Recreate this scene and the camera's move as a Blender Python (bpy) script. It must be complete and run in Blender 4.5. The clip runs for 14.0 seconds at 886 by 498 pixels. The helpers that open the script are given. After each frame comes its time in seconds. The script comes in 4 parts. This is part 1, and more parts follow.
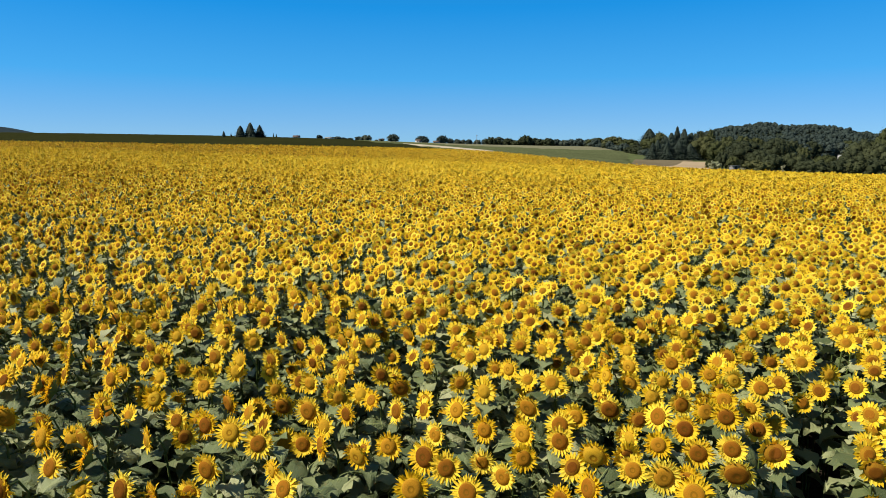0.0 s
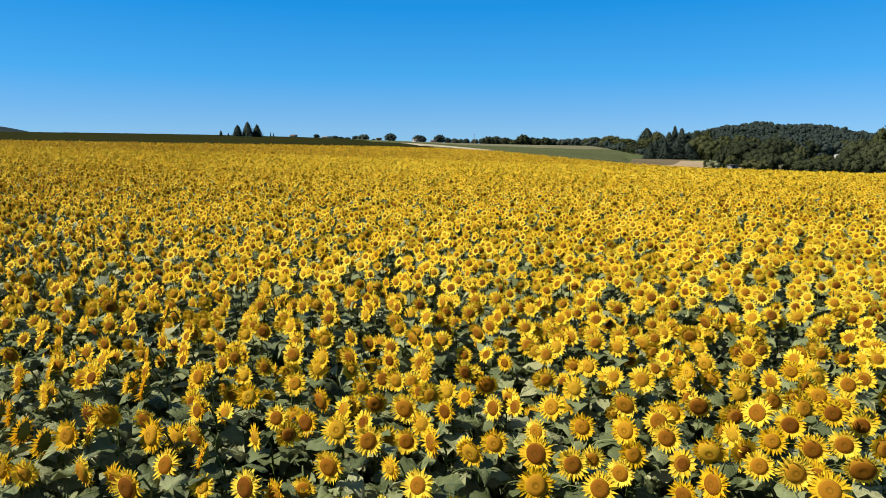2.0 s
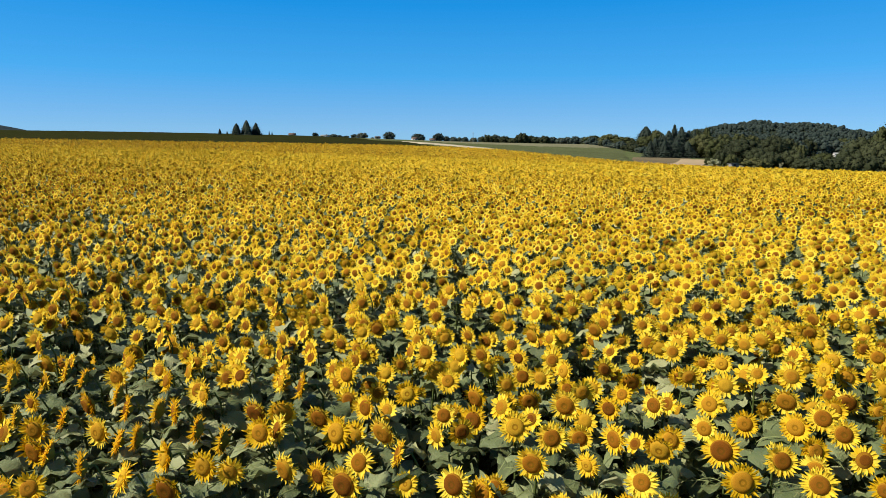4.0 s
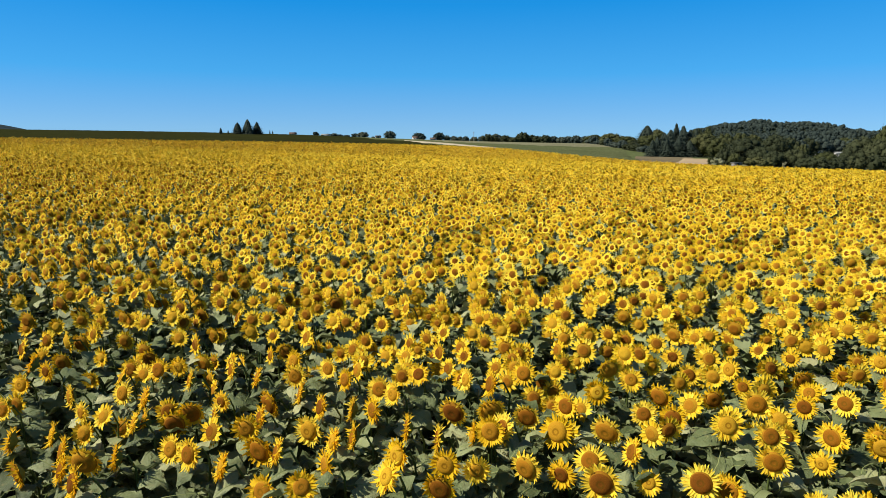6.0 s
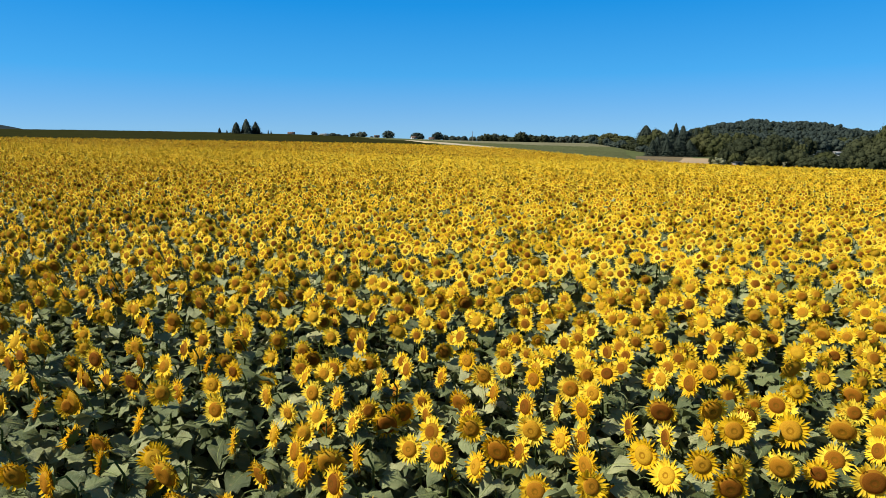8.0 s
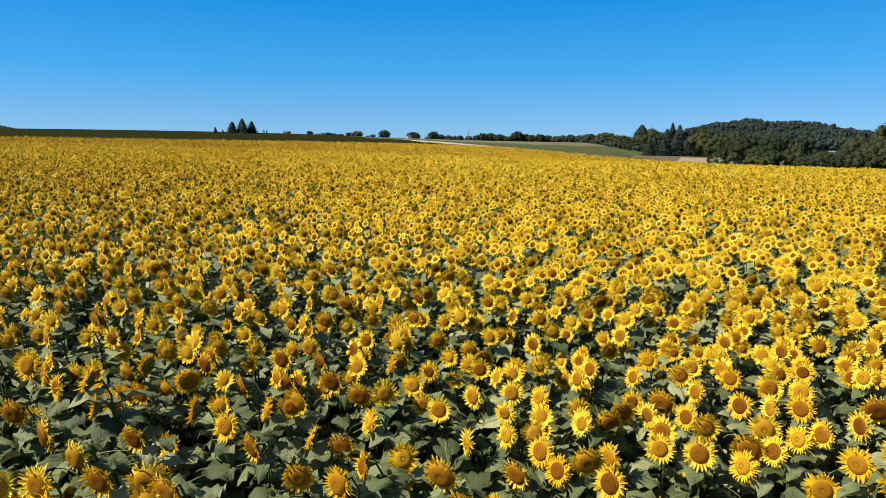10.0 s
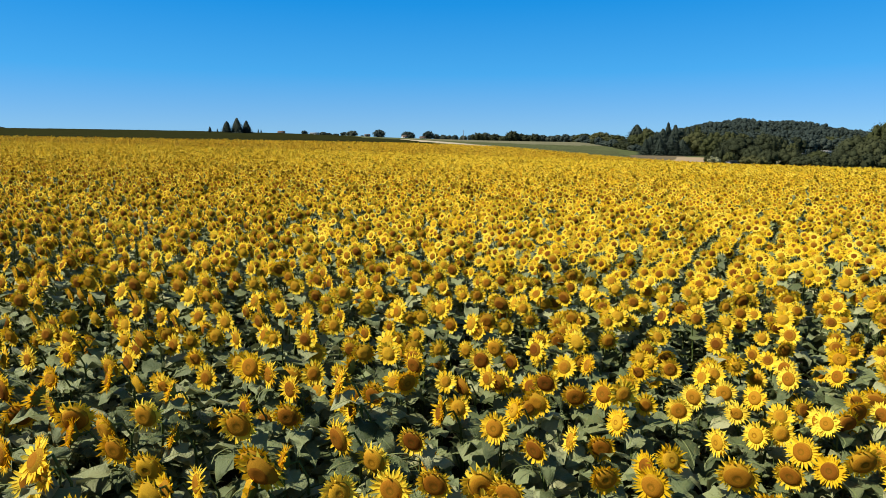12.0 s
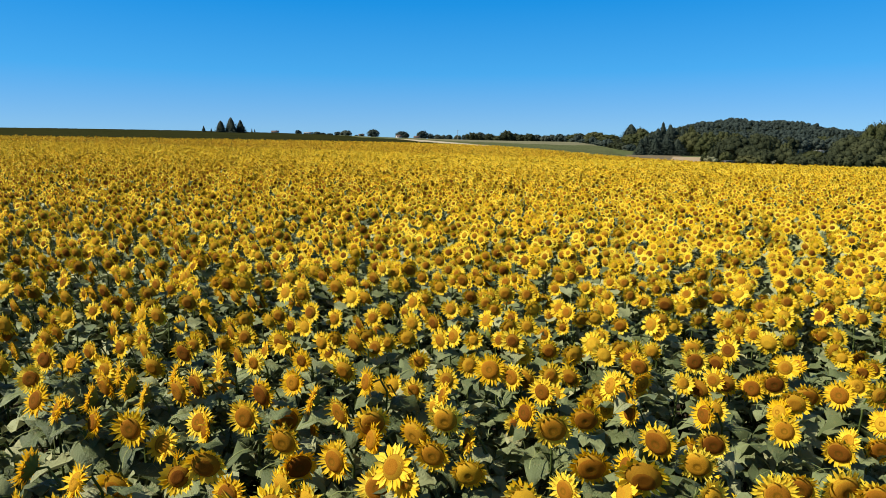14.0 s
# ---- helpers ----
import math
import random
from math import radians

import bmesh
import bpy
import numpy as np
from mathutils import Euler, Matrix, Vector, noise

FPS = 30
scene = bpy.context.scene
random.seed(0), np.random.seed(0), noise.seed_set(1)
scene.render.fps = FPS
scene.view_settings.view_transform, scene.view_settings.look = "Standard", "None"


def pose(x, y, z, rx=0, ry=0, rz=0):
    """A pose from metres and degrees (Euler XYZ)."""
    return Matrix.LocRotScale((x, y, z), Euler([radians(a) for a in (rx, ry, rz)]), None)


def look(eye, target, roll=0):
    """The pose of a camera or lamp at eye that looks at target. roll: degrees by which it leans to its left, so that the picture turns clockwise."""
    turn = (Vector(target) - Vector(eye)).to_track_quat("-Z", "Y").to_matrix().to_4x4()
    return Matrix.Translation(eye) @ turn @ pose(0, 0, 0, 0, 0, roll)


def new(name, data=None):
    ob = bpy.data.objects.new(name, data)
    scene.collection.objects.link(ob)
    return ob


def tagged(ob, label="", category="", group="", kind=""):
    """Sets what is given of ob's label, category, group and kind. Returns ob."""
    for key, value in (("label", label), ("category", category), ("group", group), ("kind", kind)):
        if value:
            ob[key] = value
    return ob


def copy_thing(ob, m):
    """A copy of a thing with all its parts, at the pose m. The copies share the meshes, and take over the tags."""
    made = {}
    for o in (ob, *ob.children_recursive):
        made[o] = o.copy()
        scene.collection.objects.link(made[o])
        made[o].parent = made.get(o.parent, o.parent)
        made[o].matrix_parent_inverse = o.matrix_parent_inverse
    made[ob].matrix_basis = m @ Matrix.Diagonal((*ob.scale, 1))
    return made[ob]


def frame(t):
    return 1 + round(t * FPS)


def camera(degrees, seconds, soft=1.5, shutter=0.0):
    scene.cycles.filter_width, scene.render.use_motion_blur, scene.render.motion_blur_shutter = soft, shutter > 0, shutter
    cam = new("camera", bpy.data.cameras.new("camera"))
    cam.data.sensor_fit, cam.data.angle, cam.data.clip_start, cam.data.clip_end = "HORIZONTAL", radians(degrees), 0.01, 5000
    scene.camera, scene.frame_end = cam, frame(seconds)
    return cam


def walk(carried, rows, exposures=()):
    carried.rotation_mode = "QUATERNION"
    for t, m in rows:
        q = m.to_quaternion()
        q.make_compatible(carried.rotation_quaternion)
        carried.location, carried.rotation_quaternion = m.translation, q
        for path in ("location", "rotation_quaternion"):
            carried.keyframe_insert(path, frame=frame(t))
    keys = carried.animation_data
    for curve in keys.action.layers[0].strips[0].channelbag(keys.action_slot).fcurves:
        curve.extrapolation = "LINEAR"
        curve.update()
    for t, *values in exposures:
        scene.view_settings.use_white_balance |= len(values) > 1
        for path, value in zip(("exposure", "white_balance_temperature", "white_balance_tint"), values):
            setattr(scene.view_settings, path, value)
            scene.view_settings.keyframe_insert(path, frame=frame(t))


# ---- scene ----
cam = camera(70.0, 14.0, soft=0.75)
PATH = [
    (0, (-0.01, 0.506, 3.971), (-0.162, 2.477, 3.667), 0.0),
    (0.5, (-0.157, 0.494, 3.965), (-0.307, 2.465, 3.66), 0.0),
    (1, (-0.359, 0.481, 3.959), (-0.506, 2.452, 3.654), 0.0),
    (1.5, (-0.606, 0.464, 3.953), (-0.75, 2.435, 3.648), 0.0),
    (2, (-0.894, 0.445, 3.948), (-1.036, 2.416, 3.642), 0.0),
    (4.5, (-2.749, 0.327, 3.931), (-2.884, 2.298, 3.62), 0.0),
    (5, (-3.171, 0.3, 3.928), (-3.306, 2.271, 3.617), 0.0),
    (5.5, (-3.603, 0.272, 3.927), (-3.737, 2.243, 3.615), 0.0),
    (6, (-4.042, 0.244, 3.926), (-4.176, 2.214, 3.613), 0.0),
    (6.5, (-4.488, 0.215, 3.925), (-4.62, 2.186, 3.611), 0.0),
    (7, (-4.94, 0.187, 3.923), (-5.071, 2.158, 3.609), 0.0),
    (7.5, (-5.396, 0.159, 3.922), (-5.525, 2.13, 3.608), 0.0),
    (8, (-5.858, 0.131, 3.921), (-5.984, 2.102, 3.607), 0.0),
    (10.5, (-8.268, 0.012, 3.918), (-8.373, 1.984, 3.602), 0.0),
    (11, (-8.773, -0.005, 3.917), (-8.873, 1.967, 3.602), 0.0),
    (11.5, (-9.288, -0.02, 3.917), (-9.383, 1.952, 3.6), 0.0),
    (12, (-9.811, -0.032, 3.916), (-9.901, 1.941, 3.599), 0.0),
    (12.5, (-10.342, -0.04, 3.915), (-10.427, 1.933, 3.598), 0.0),
    (13, (-10.879, -0.044, 3.914), (-10.959, 1.929, 3.596), 0.0),
    (13.5, (-11.419, -0.044, 3.911), (-11.493, 1.929, 3.594), 0.0),
    (14, (-11.96, -0.04, 3.91), (-12.028, 1.934, 3.592), 0.0),
]
walk(cam, [(t, look(eye, target, roll)) for t, eye, target, roll in PATH])

# ---- light and sky ----
SUN_DIR = Vector((-0.83, -0.25, 0.84)).normalized()      # towards the sun: high, behind the camera on its left
world = bpy.data.worlds.new("sky")
scene.world = world
world.use_nodes = True
wn = world.node_tree.nodes
sky = wn.new("ShaderNodeTexSky")
sky.sky_type = "NISHITA"
sky.sun_disc = False
sky.sun_elevation = math.asin(SUN_DIR.z)
sky.sun_rotation = math.atan2(SUN_DIR.x, SUN_DIR.y)
sky.altitude, sky.air_density, sky.dust_density, sky.ozone_density = 1500, 0.65, 0.0, 6.0
wn["Background"].inputs["Strength"].default_value = 0.066
deep = wn.new("ShaderNodeHueSaturation")                 # a dry, deep blue summer sky
deep.inputs["Saturation"].default_value = 1.12
world.node_tree.links.new(sky.outputs[0], deep.inputs["Color"])
clear = wn.new("ShaderNodeMix")
clear.data_type, clear.blend_type = "RGBA", "MULTIPLY"
clear.inputs[0].default_value, clear.inputs[7].default_value = 1.0, (0.48, 0.96, 1.24, 1)
haze = wn.new("ShaderNodeValToRGB")                       # from the pale haze over the horizon up to the zenith, in tenths
for _ in range(4):
    haze.color_ramp.elements.new(0.5)
for e, (p, c) in zip(haze.color_ramp.elements, [(0.0, (0.285, 0.455, 0.60)), (0.03, (0.26, 0.465, 0.67)), (0.11, (0.068, 0.42, 0.81)), (0.21, (0.004, 0.318, 0.80)), (0.38, (0.06, 0.18, 0.35)), (1.0, (0.11, 0.15, 0.215))]):
    e.position, e.color = p, (*c, 1)
coords, height, tens = wn.new("ShaderNodeTexCoord"), wn.new("ShaderNodeSeparateXYZ"), wn.new("ShaderNodeVectorMath")
tens.operation = "SCALE"
tens.inputs["Scale"].default_value = 10
even = wn.new("ShaderNodeMix")
even.data_type = "RGBA"
even.inputs[0].default_value = 0.66
wl = world.node_tree.links
wl.new(coords.outputs["Generated"], height.inputs[0])
wl.new(height.outputs["Z"], haze.inputs[0])
wl.new(haze.outputs[0], tens.inputs[0])
wl.new(deep.outputs[0], clear.inputs[6])
wl.new(clear.outputs[2], even.inputs[6])
wl.new(tens.outputs[0], even.inputs[7])
wl.new(even.outputs[2], wn["Background"].inputs[0])
sun_data = bpy.data.lights.new("sun", "SUN")
sun_data.energy, sun_data.angle, sun_data.color = 4.2, radians(0.53), (1.0, 0.965, 0.90)
sun = new("sun", sun_data)
sun.matrix_world = look((-60, -60, 90), Vector((-60, -60, 90)) - SUN_DIR)
scene.view_settings.exposure = 0.75


# ---- materials ----
def material(name):
    m = bpy.data.materials.new(name)
    m.use_nodes = True
    nt = m.node_tree
    return m, nt, nt.nodes, nt.links, nt.nodes["Principled BSDF"]


def noise_node(nt, scale, detail=4.0, rough=0.6, coords="Object"):
    tc, nz = nt.nodes.new("ShaderNodeTexCoord"), nt.nodes.new("ShaderNodeTexNoise")
    nz.inputs["Scale"].default_value, nz.inputs["Detail"].default_value = scale, detail
    nz.inputs["Roughness"].default_value = rough
    nt.links.new(tc.outputs[coords], nz.inputs["Vector"])
    return nz.outputs["Fac"]


def ramp(nt, fac, stops):
    r = nt.nodes.new("ShaderNodeValToRGB")
    while len(r.color_ramp.elements) < len(stops):
        r.color_ramp.elements.new(0.5)
    for e, (p, c) in zip(r.color_ramp.elements, stops):
        e.position, e.color = p, (*c, 1)
    nt.links.new(fac, r.inputs[0])
    return r.outputs[0]


def mixed(nt, a, b, fac, mode="MIX"):
    mx = nt.nodes.new("ShaderNodeMix")
    mx.data_type, mx.blend_type = "RGBA", mode
    for sock, v in ((mx.inputs[0], fac), (mx.inputs[6], a), (mx.inputs[7], b)):
        if isinstance(v, bpy.types.NodeSocket):
            nt.links.new(v, sock)
        elif isinstance(v, tuple):
            sock.default_value = (*v, 1)
        else:
            sock.default_value = v
    return mx.outputs[2]


def chance(nt, share=1.0):
    """A number from 0 to 1, of its own for each object and, to a share, for each loose piece of a mesh."""
    a, b, s = nt.nodes.new("ShaderNodeObjectInfo"), nt.nodes.new("ShaderNodeNewGeometry"), nt.nodes.new("ShaderNodeMath")
    f = nt.nodes.new("ShaderNodeMath")
    s.operation, f.operation = "ADD", "FRACT"
    nt.links.new(a.outputs["Random"], s.inputs[0])
    if share < 1:
        w, k = nt.nodes.new("ShaderNodeMath"), nt.nodes.new("ShaderNodeMath")
        w.operation, k.operation = "MULTIPLY", "MULTIPLY"
        w.inputs[1].default_value, k.inputs[1].default_value = share, 1 - share
        nt.links.new(b.outputs["Random Per Island"], w.inputs[0])
        nt.links.new(a.outputs["Random"], k.inputs[0])
        nt.links.new(k.outputs[0], s.inputs[0])
        nt.links.new(w.outputs[0], s.inputs[1])
        return s.outputs[0]
    nt.links.new(b.outputs["Random Per Island"], s.inputs[1])
    nt.links.new(s.outputs[0], f.inputs[0])
    return f.outputs[0]


def bump(nt, height, strength, distance, bsdf):
    b = nt.nodes.new("ShaderNodeBump")
    b.inputs["Strength"].default_value, b.inputs["Distance"].default_value = strength, distance
    nt.links.new(height, b.inputs["Height"])
    nt.links.new(b.outputs[0], bsdf.inputs["Normal"])


def thin(m, nt, bsdf, color, part_through):
    """Lets light through a thin blade."""
    tr, mx = nt.nodes.new("ShaderNodeBsdfTranslucent"), nt.nodes.new("ShaderNodeMixShader")
    nt.links.new(color, tr.inputs[0])
    mx.inputs[0].default_value = part_through
    nt.links.new(bsdf.outputs[0], mx.inputs[1])
    nt.links.new(tr.outputs[0], mx.inputs[2])
    nt.links.new(mx.outputs[0], nt.nodes["Material Output"].inputs[0])


def leafy(name, stops, through_part, rough, grain, tint=(0.2, 0.16, 0.04), tint_amount=0.25, spec=0.4, share=1.0, relief=0.35, passed=None):
    m, nt, n, l, b = material(name)
    base = ramp(nt, chance(nt, share), stops)
    spots = ramp(nt, noise_node(nt, grain, 5.0), [(0.55, (0, 0, 0)), (0.75, (tint_amount,) * 3)])
    c = mixed(nt, base, tint, spots)
    l.new(c, b.inputs["Base Color"])
    b.inputs["Roughness"].default_value = rough
    b.inputs["Specular IOR Level"].default_value = spec
    bump(nt, noise_node(nt, grain * 3, 4.0), relief, 0.004 if relief < 0.5 else 0.012, b)
    thin(m, nt, b, mixed(nt, c, passed, 1.0, "MULTIPLY") if passed else c, through_part)
    return m


PETAL = leafy("petal", [(0.0, (0.75, 0.47, 0.010)), (0.3, (0.88, 0.585, 0.026)), (0.7, (0.92, 0.67, 0.044)), (1.0, (0.95, 0.75, 0.075))], 0.34, 0.6, 30, (0.68, 0.32, 0.01), 0.3, 0.07, passed=(1.0, 0.78, 0.4))
LEAF = leafy("sunflower_leaf", [(0.0, (0.066, 0.084, 0.028)), (0.45, (0.130, 0.154, 0.056)), (0.8, (0.226, 0.248, 0.102)), (1.0, (0.37, 0.36, 0.17))], 0.10, 0.46, 26, (0.22, 0.18, 0.06), 0.6, 0.26, relief=0.9)
VEIN = leafy("leaf_vein", [(0.0, (0.17, 0.20, 0.06)), (1.0, (0.27, 0.29, 0.11))], 0.1, 0.7, 30, spec=0.1)
BRACT = leafy("bract", [(0.0, (0.085, 0.115, 0.018)), (1.0, (0.16, 0.18, 0.035))], 0.2, 0.7, 30, spec=0.1)
STEM = leafy("stem_green", [(0.0, (0.06, 0.085, 0.018)), (1.0, (0.10, 0.125, 0.032))], 0.02, 0.7, 25, spec=0.1)


def disc_material(name, stops, cell):
    m, nt, n, l, b = material(name)
    tc, vo = n.new("ShaderNodeTexCoord"), n.new("ShaderNodeTexVoronoi")
    vo.inputs["Scale"].default_value = cell
    l.new(tc.outputs["Object"], vo.inputs["Vector"])
    base = ramp(nt, chance(nt), stops)
    seeds = ramp(nt, vo.outputs["Distance"], [(0.0, (1, 1, 1)), (0.8, (0.74, 0.70, 0.66))])
    l.new(mixed(nt, base, seeds, 1.0, "MULTIPLY"), b.inputs["Base Color"])
    b.inputs["Roughness"].default_value = 0.85
    b.inputs["Specular IOR Level"].default_value = 0.04
    bump(nt, vo.outputs["Distance"], 0.45, 0.003, b)
    return m


DISC = disc_material("disc_florets", [(0.0, (0.160, 0.053, 0.006)), (0.5, (0.318, 0.125, 0.009)), (0.8, (0.445, 0.213, 0.014)), (1.0, (0.555, 0.33, 0.020))], 210)
DISC_RING = disc_material("disc_ring", [(0.0, (0.265, 0.118, 0.010)), (1.0, (0.50, 0.29, 0.018))], 220)
DISC_HEART = disc_material("disc_heart", [(0.0, (0.125, 0.052, 0.005)), (1.0, (0.34, 0.165, 0.009))], 230)


def soil(name, dark, light, scale, rough=0.95):
    m, nt, n, l, b = material(name)
    c = ramp(nt, noise_node(nt, scale, 8.0, 0.7), [(0.3, dark), (0.7, light)])
    big = ramp(nt, noise_node(nt, scale * 0.04, 4.0), [(0.3, (0.75, 0.75, 0.75)), (0.7, (1.0, 1.0, 1.0))])
    l.new(mixed(nt, c, big, 1.0, "MULTIPLY"), b.inputs["Base Color"])
    b.inputs["Roughness"].default_value = rough
    b.inputs["Specular IOR Level"].default_value = 0.0
    bump(nt, noise_node(nt, scale * 2, 6.0), 0.8, 0.05, b)
    return m


SOIL = soil("field_soil", (0.024, 0.018, 0.012), (0.062, 0.045, 0.030), 6)
GRASSLAND = soil("far_grassland", (0.07, 0.095, 0.035), (0.14, 0.15, 0.06), 0.15)
GREEN_CROP = soil("green_crop", (0.050, 0.062, 0.024), (0.145, 0.152, 0.066), 0.5)
DARK_CROP = soil("dark_crop", (0.018, 0.020, 0.006), (0.038, 0.038, 0.012), 0.5)
FALLOW = soil("fallow", (0.13, 0.10, 0.055), (0.21, 0.165, 0.095), 0.3)
STUBBLE = soil("pale_stubble", (0.145, 0.138, 0.075), (0.225, 0.208, 0.12), 0.3)
BARE = soil("bare_earth", (0.35, 0.25, 0.14), (0.47, 0.35, 0.21), 0.4)
TRACK = soil("track_earth", (0.31, 0.26, 0.17), (0.44, 0.375, 0.255), 0.6)
# wooded hill on the horizon, with the distance haze put into its colour
FAR_HILL = soil("hazed_forest", (0.026, 0.038, 0.042), (0.045, 0.062, 0.066), 0.02)
TREE_LEAF = leafy("tree_leaf", [(0.0, (0.031, 0.037, 0.015)), (0.6, (0.045, 0.052, 0.021)), (1.0, (0.066, 0.071, 0.027))], 0.3, 0.75, 0.4, (0.07, 0.07, 0.024), 0.4, 0.15, 0.2)
OLIVE_LEAF = leafy("olive_leaf", [(0.0, (0.042, 0.048, 0.014)), (0.6, (0.062, 0.068, 0.021)), (1.0, (0.088, 0.086, 0.030))], 0.3, 0.75, 0.4, (0.10, 0.085, 0.03), 0.4, 0.15, 0.2)
# leaves of the far trees: the blue haze of distance is painted into their green
HAZY_LEAF = leafy("haze_tinted_leaf", [(0.0, (0.034, 0.047, 0.038)), (0.35, (0.048, 0.064, 0.051)), (0.7, (0.064, 0.080, 0.060)), (1.0, (0.088, 0.097, 0.064))], 0.3, 0.8, 0.05, (0.080, 0.092, 0.052), 0.8, 0.1, 0.12)
PALE_LEAF = leafy("pale_leaf", [(0.0, (0.12, 0.125, 0.06)), (0.6, (0.22, 0.22, 0.11)), (1.0, (0.40, 0.38, 0.22))], 0.25, 0.7, 0.5, (0.25, 0.22, 0.12), 0.4, 0.2)
NEEDLE = leafy("needles", [(0.0, (0.025, 0.034, 0.023)), (0.6, (0.038, 0.050, 0.033)), (1.0, (0.058, 0.070, 0.044))], 0.2, 0.75, 0.5, (0.05, 0.06, 0.03), 0.3, 0.15, 0.4)
LITTER = soil("leaf_litter", (0.018, 0.024, 0.015), (0.036, 0.044, 0.027), 0.5)
BARK = soil("bark", (0.05, 0.038, 0.028), (0.13, 0.10, 0.075), 3)
PLASTER = soil("white_plaster", (0.46, 0.43, 0.39), (0.58, 0.55, 0.50), 0.5)
ROOF_TILE = soil("roof_tile", (0.10, 0.070, 0.055), (0.17, 0.115, 0.088), 1.0)
GREY_WOOD = soil("grey_wood", (0.17, 0.15, 0.125), (0.30, 0.27, 0.23), 2.0)
SHEET = soil("roof_sheet", (0.22, 0.22, 0.205), (0.34, 0.335, 0.31), 1.0, 0.6)
PANE = soil("dark_pane", (0.03, 0.035, 0.04), (0.06, 0.065, 0.07), 0.5, 0.25)

# ---- ground ----
CONTROL = [
    (-48.8, 0, 1.04), (0, 0, 0), (48.8, 0, -1.04), (-18.3, 7.32, 0.39), (7.32, 7.32, -0.16), (-6.1, 18.3, 0.16), (-26.84, 26.84, 0.66), (17.08, 26.84, -0.33),
    (-42.7, 61, 1.33), (-6.1, 61, 0.45), (30.5, 58.56, -0.45), (-113.34, 140.3, 4.76), (-75.64, 146.4, 4.15), (-27.82, 183, 3.48), (-1.83, 183, 2.56),
    (28.79, 134.2, -0.35), (39.53, 115.9, -0.85), (53.44, 91.5, -0.95), (109.8, 73.2, -2.44),
]
CONTROL += [
    (-414.8, 512.4, 18.3), (-373.32, 960.14, 26.84), (-201.3, 976, 21.11), (-82.96, 1037, 17.32), (128.1, 878.4, 9.52), (59.78, 878.4, 9.52), (-37.82, 610, 10),
    (104.92, 488, -1.9), (-3.66, 366, 5.12), (70, 235, -2.0), (102.48, 317.2, -3.4), (142.74, 317.2, -6.0), (178.12, 305, -7.2), (366, 280.6, -9.5), (96.38, 402.6, -1.1), (130, 388, -1.9), (150, 430, -2.0),
    (366, 878.4, -1.0), (512.4, 976, -2.0), (280.6, 585.6, -3.5), (152.5, 683.2, 6.71),
]
CONTROL += [
    (-610, -488, 2.44), (0, -610, -3.66), (610, -488, -9.76), (-4270, 610, 48.8), (-3050, 3660, 36.6), (0, 4636, 12.2), (3050, 3660, 12.2), (4270, 610, 0), (0, -4270, 0),
]


def bend(r2):
    return np.where(r2 > 0, 0.5 * r2 * np.log(np.maximum(r2, 1e-9)), 0.0)


CP = np.array(CONTROL, float)
_k = bend(((CP[:, None, :2] - CP[None, :, :2]) ** 2).sum(-1)) + np.eye(len(CP)) * 50.0
_p = np.c_[np.ones(len(CP)), CP[:, :2]]
WEIGHTS = np.linalg.solve(np.block([[_k, _p], [_p.T, np.zeros((3, 3))]]), np.r_[CP[:, 2], 0, 0, 0])


SWELL = (0.10, 0.09, 0.09, -0.04, -0.11, 0.0, 0.05, 0.02, 0.08, 0.10)


def ground_z(x, y):
    """The height of the land, a smooth sheet through the control places."""
    x, y = np.asarray(x, float), np.asarray(y, float)
    z = WEIGHTS[-3] + WEIGHTS[-2] * x + WEIGHTS[-1] * y
    for (cx, cy, _), w in zip(CONTROL, WEIGHTS):
        z = z + w * bend((x - cx) ** 2 + (y - cy) ** 2)
    # low swells across the flight line, which fade out into the field
    return z + np.interp(x, range(-15, 4, 2), SWELL) * np.exp(-(y / 16) ** 2)


def mesh_of(name, verts, faces, mats, index=None, smooth=False):
    """A mesh from arrays: triangles or quads alone."""
    verts, faces = np.asarray(verts, np.float32), np.asarray(faces, np.int32)
    me = bpy.data.meshes.new(name)
    me.vertices.add(len(verts))
    me.vertices.foreach_set("co", verts.ravel())
    me.loops.add(faces.size)
    me.loops.foreach_set("vertex_index", faces.ravel())
    me.polygons.add(len(faces))
    me.polygons.foreach_set("loop_start", np.arange(0, faces.size, faces.shape[1], dtype=np.int32))
    for m in mats:
        me.materials.append(m)
    if index is not None:
        me.polygons.foreach_set("material_index", np.asarray(index, np.int32))
    me.update(calc_edges=True)
    if smooth:
        me.shade_smooth()
    return me


def part(name, data, parent, label=""):
    ob = new(name, data)
    ob.parent = parent
    return tagged(ob, label)


def grid_faces(nu, nv, wrap=False):
    i, j = np.meshgrid(np.arange(nu - 1), np.arange(nv if wrap else nv - 1), indexing="ij")
    j2 = (j + 1) % nv
    return np.stack([i * nv + j, (i + 1) * nv + j, (i + 1) * nv + j2, i * nv + j2], -1).reshape(-1, 4)


radii = np.r_[0.5, np.geomspace(2, 4600, 130)]
turns = np.linspace(0, 2 * np.pi, 144, endpoint=False)
gx = -5 + radii[:, None] * np.cos(turns)
gy = 5 + radii[:, None] * np.sin(turns)
gz = ground_z(gx, gy)
ground = new("ground", mesh_of("ground", np.stack([gx, gy, gz], -1).reshape(-1, 3), grid_faces(len(radii), len(turns), True)[:, ::-1], [GRASSLAND], smooth=True))
tagged(ground, "rolling grassy farmland with gentle slopes", "ground", kind="structure")


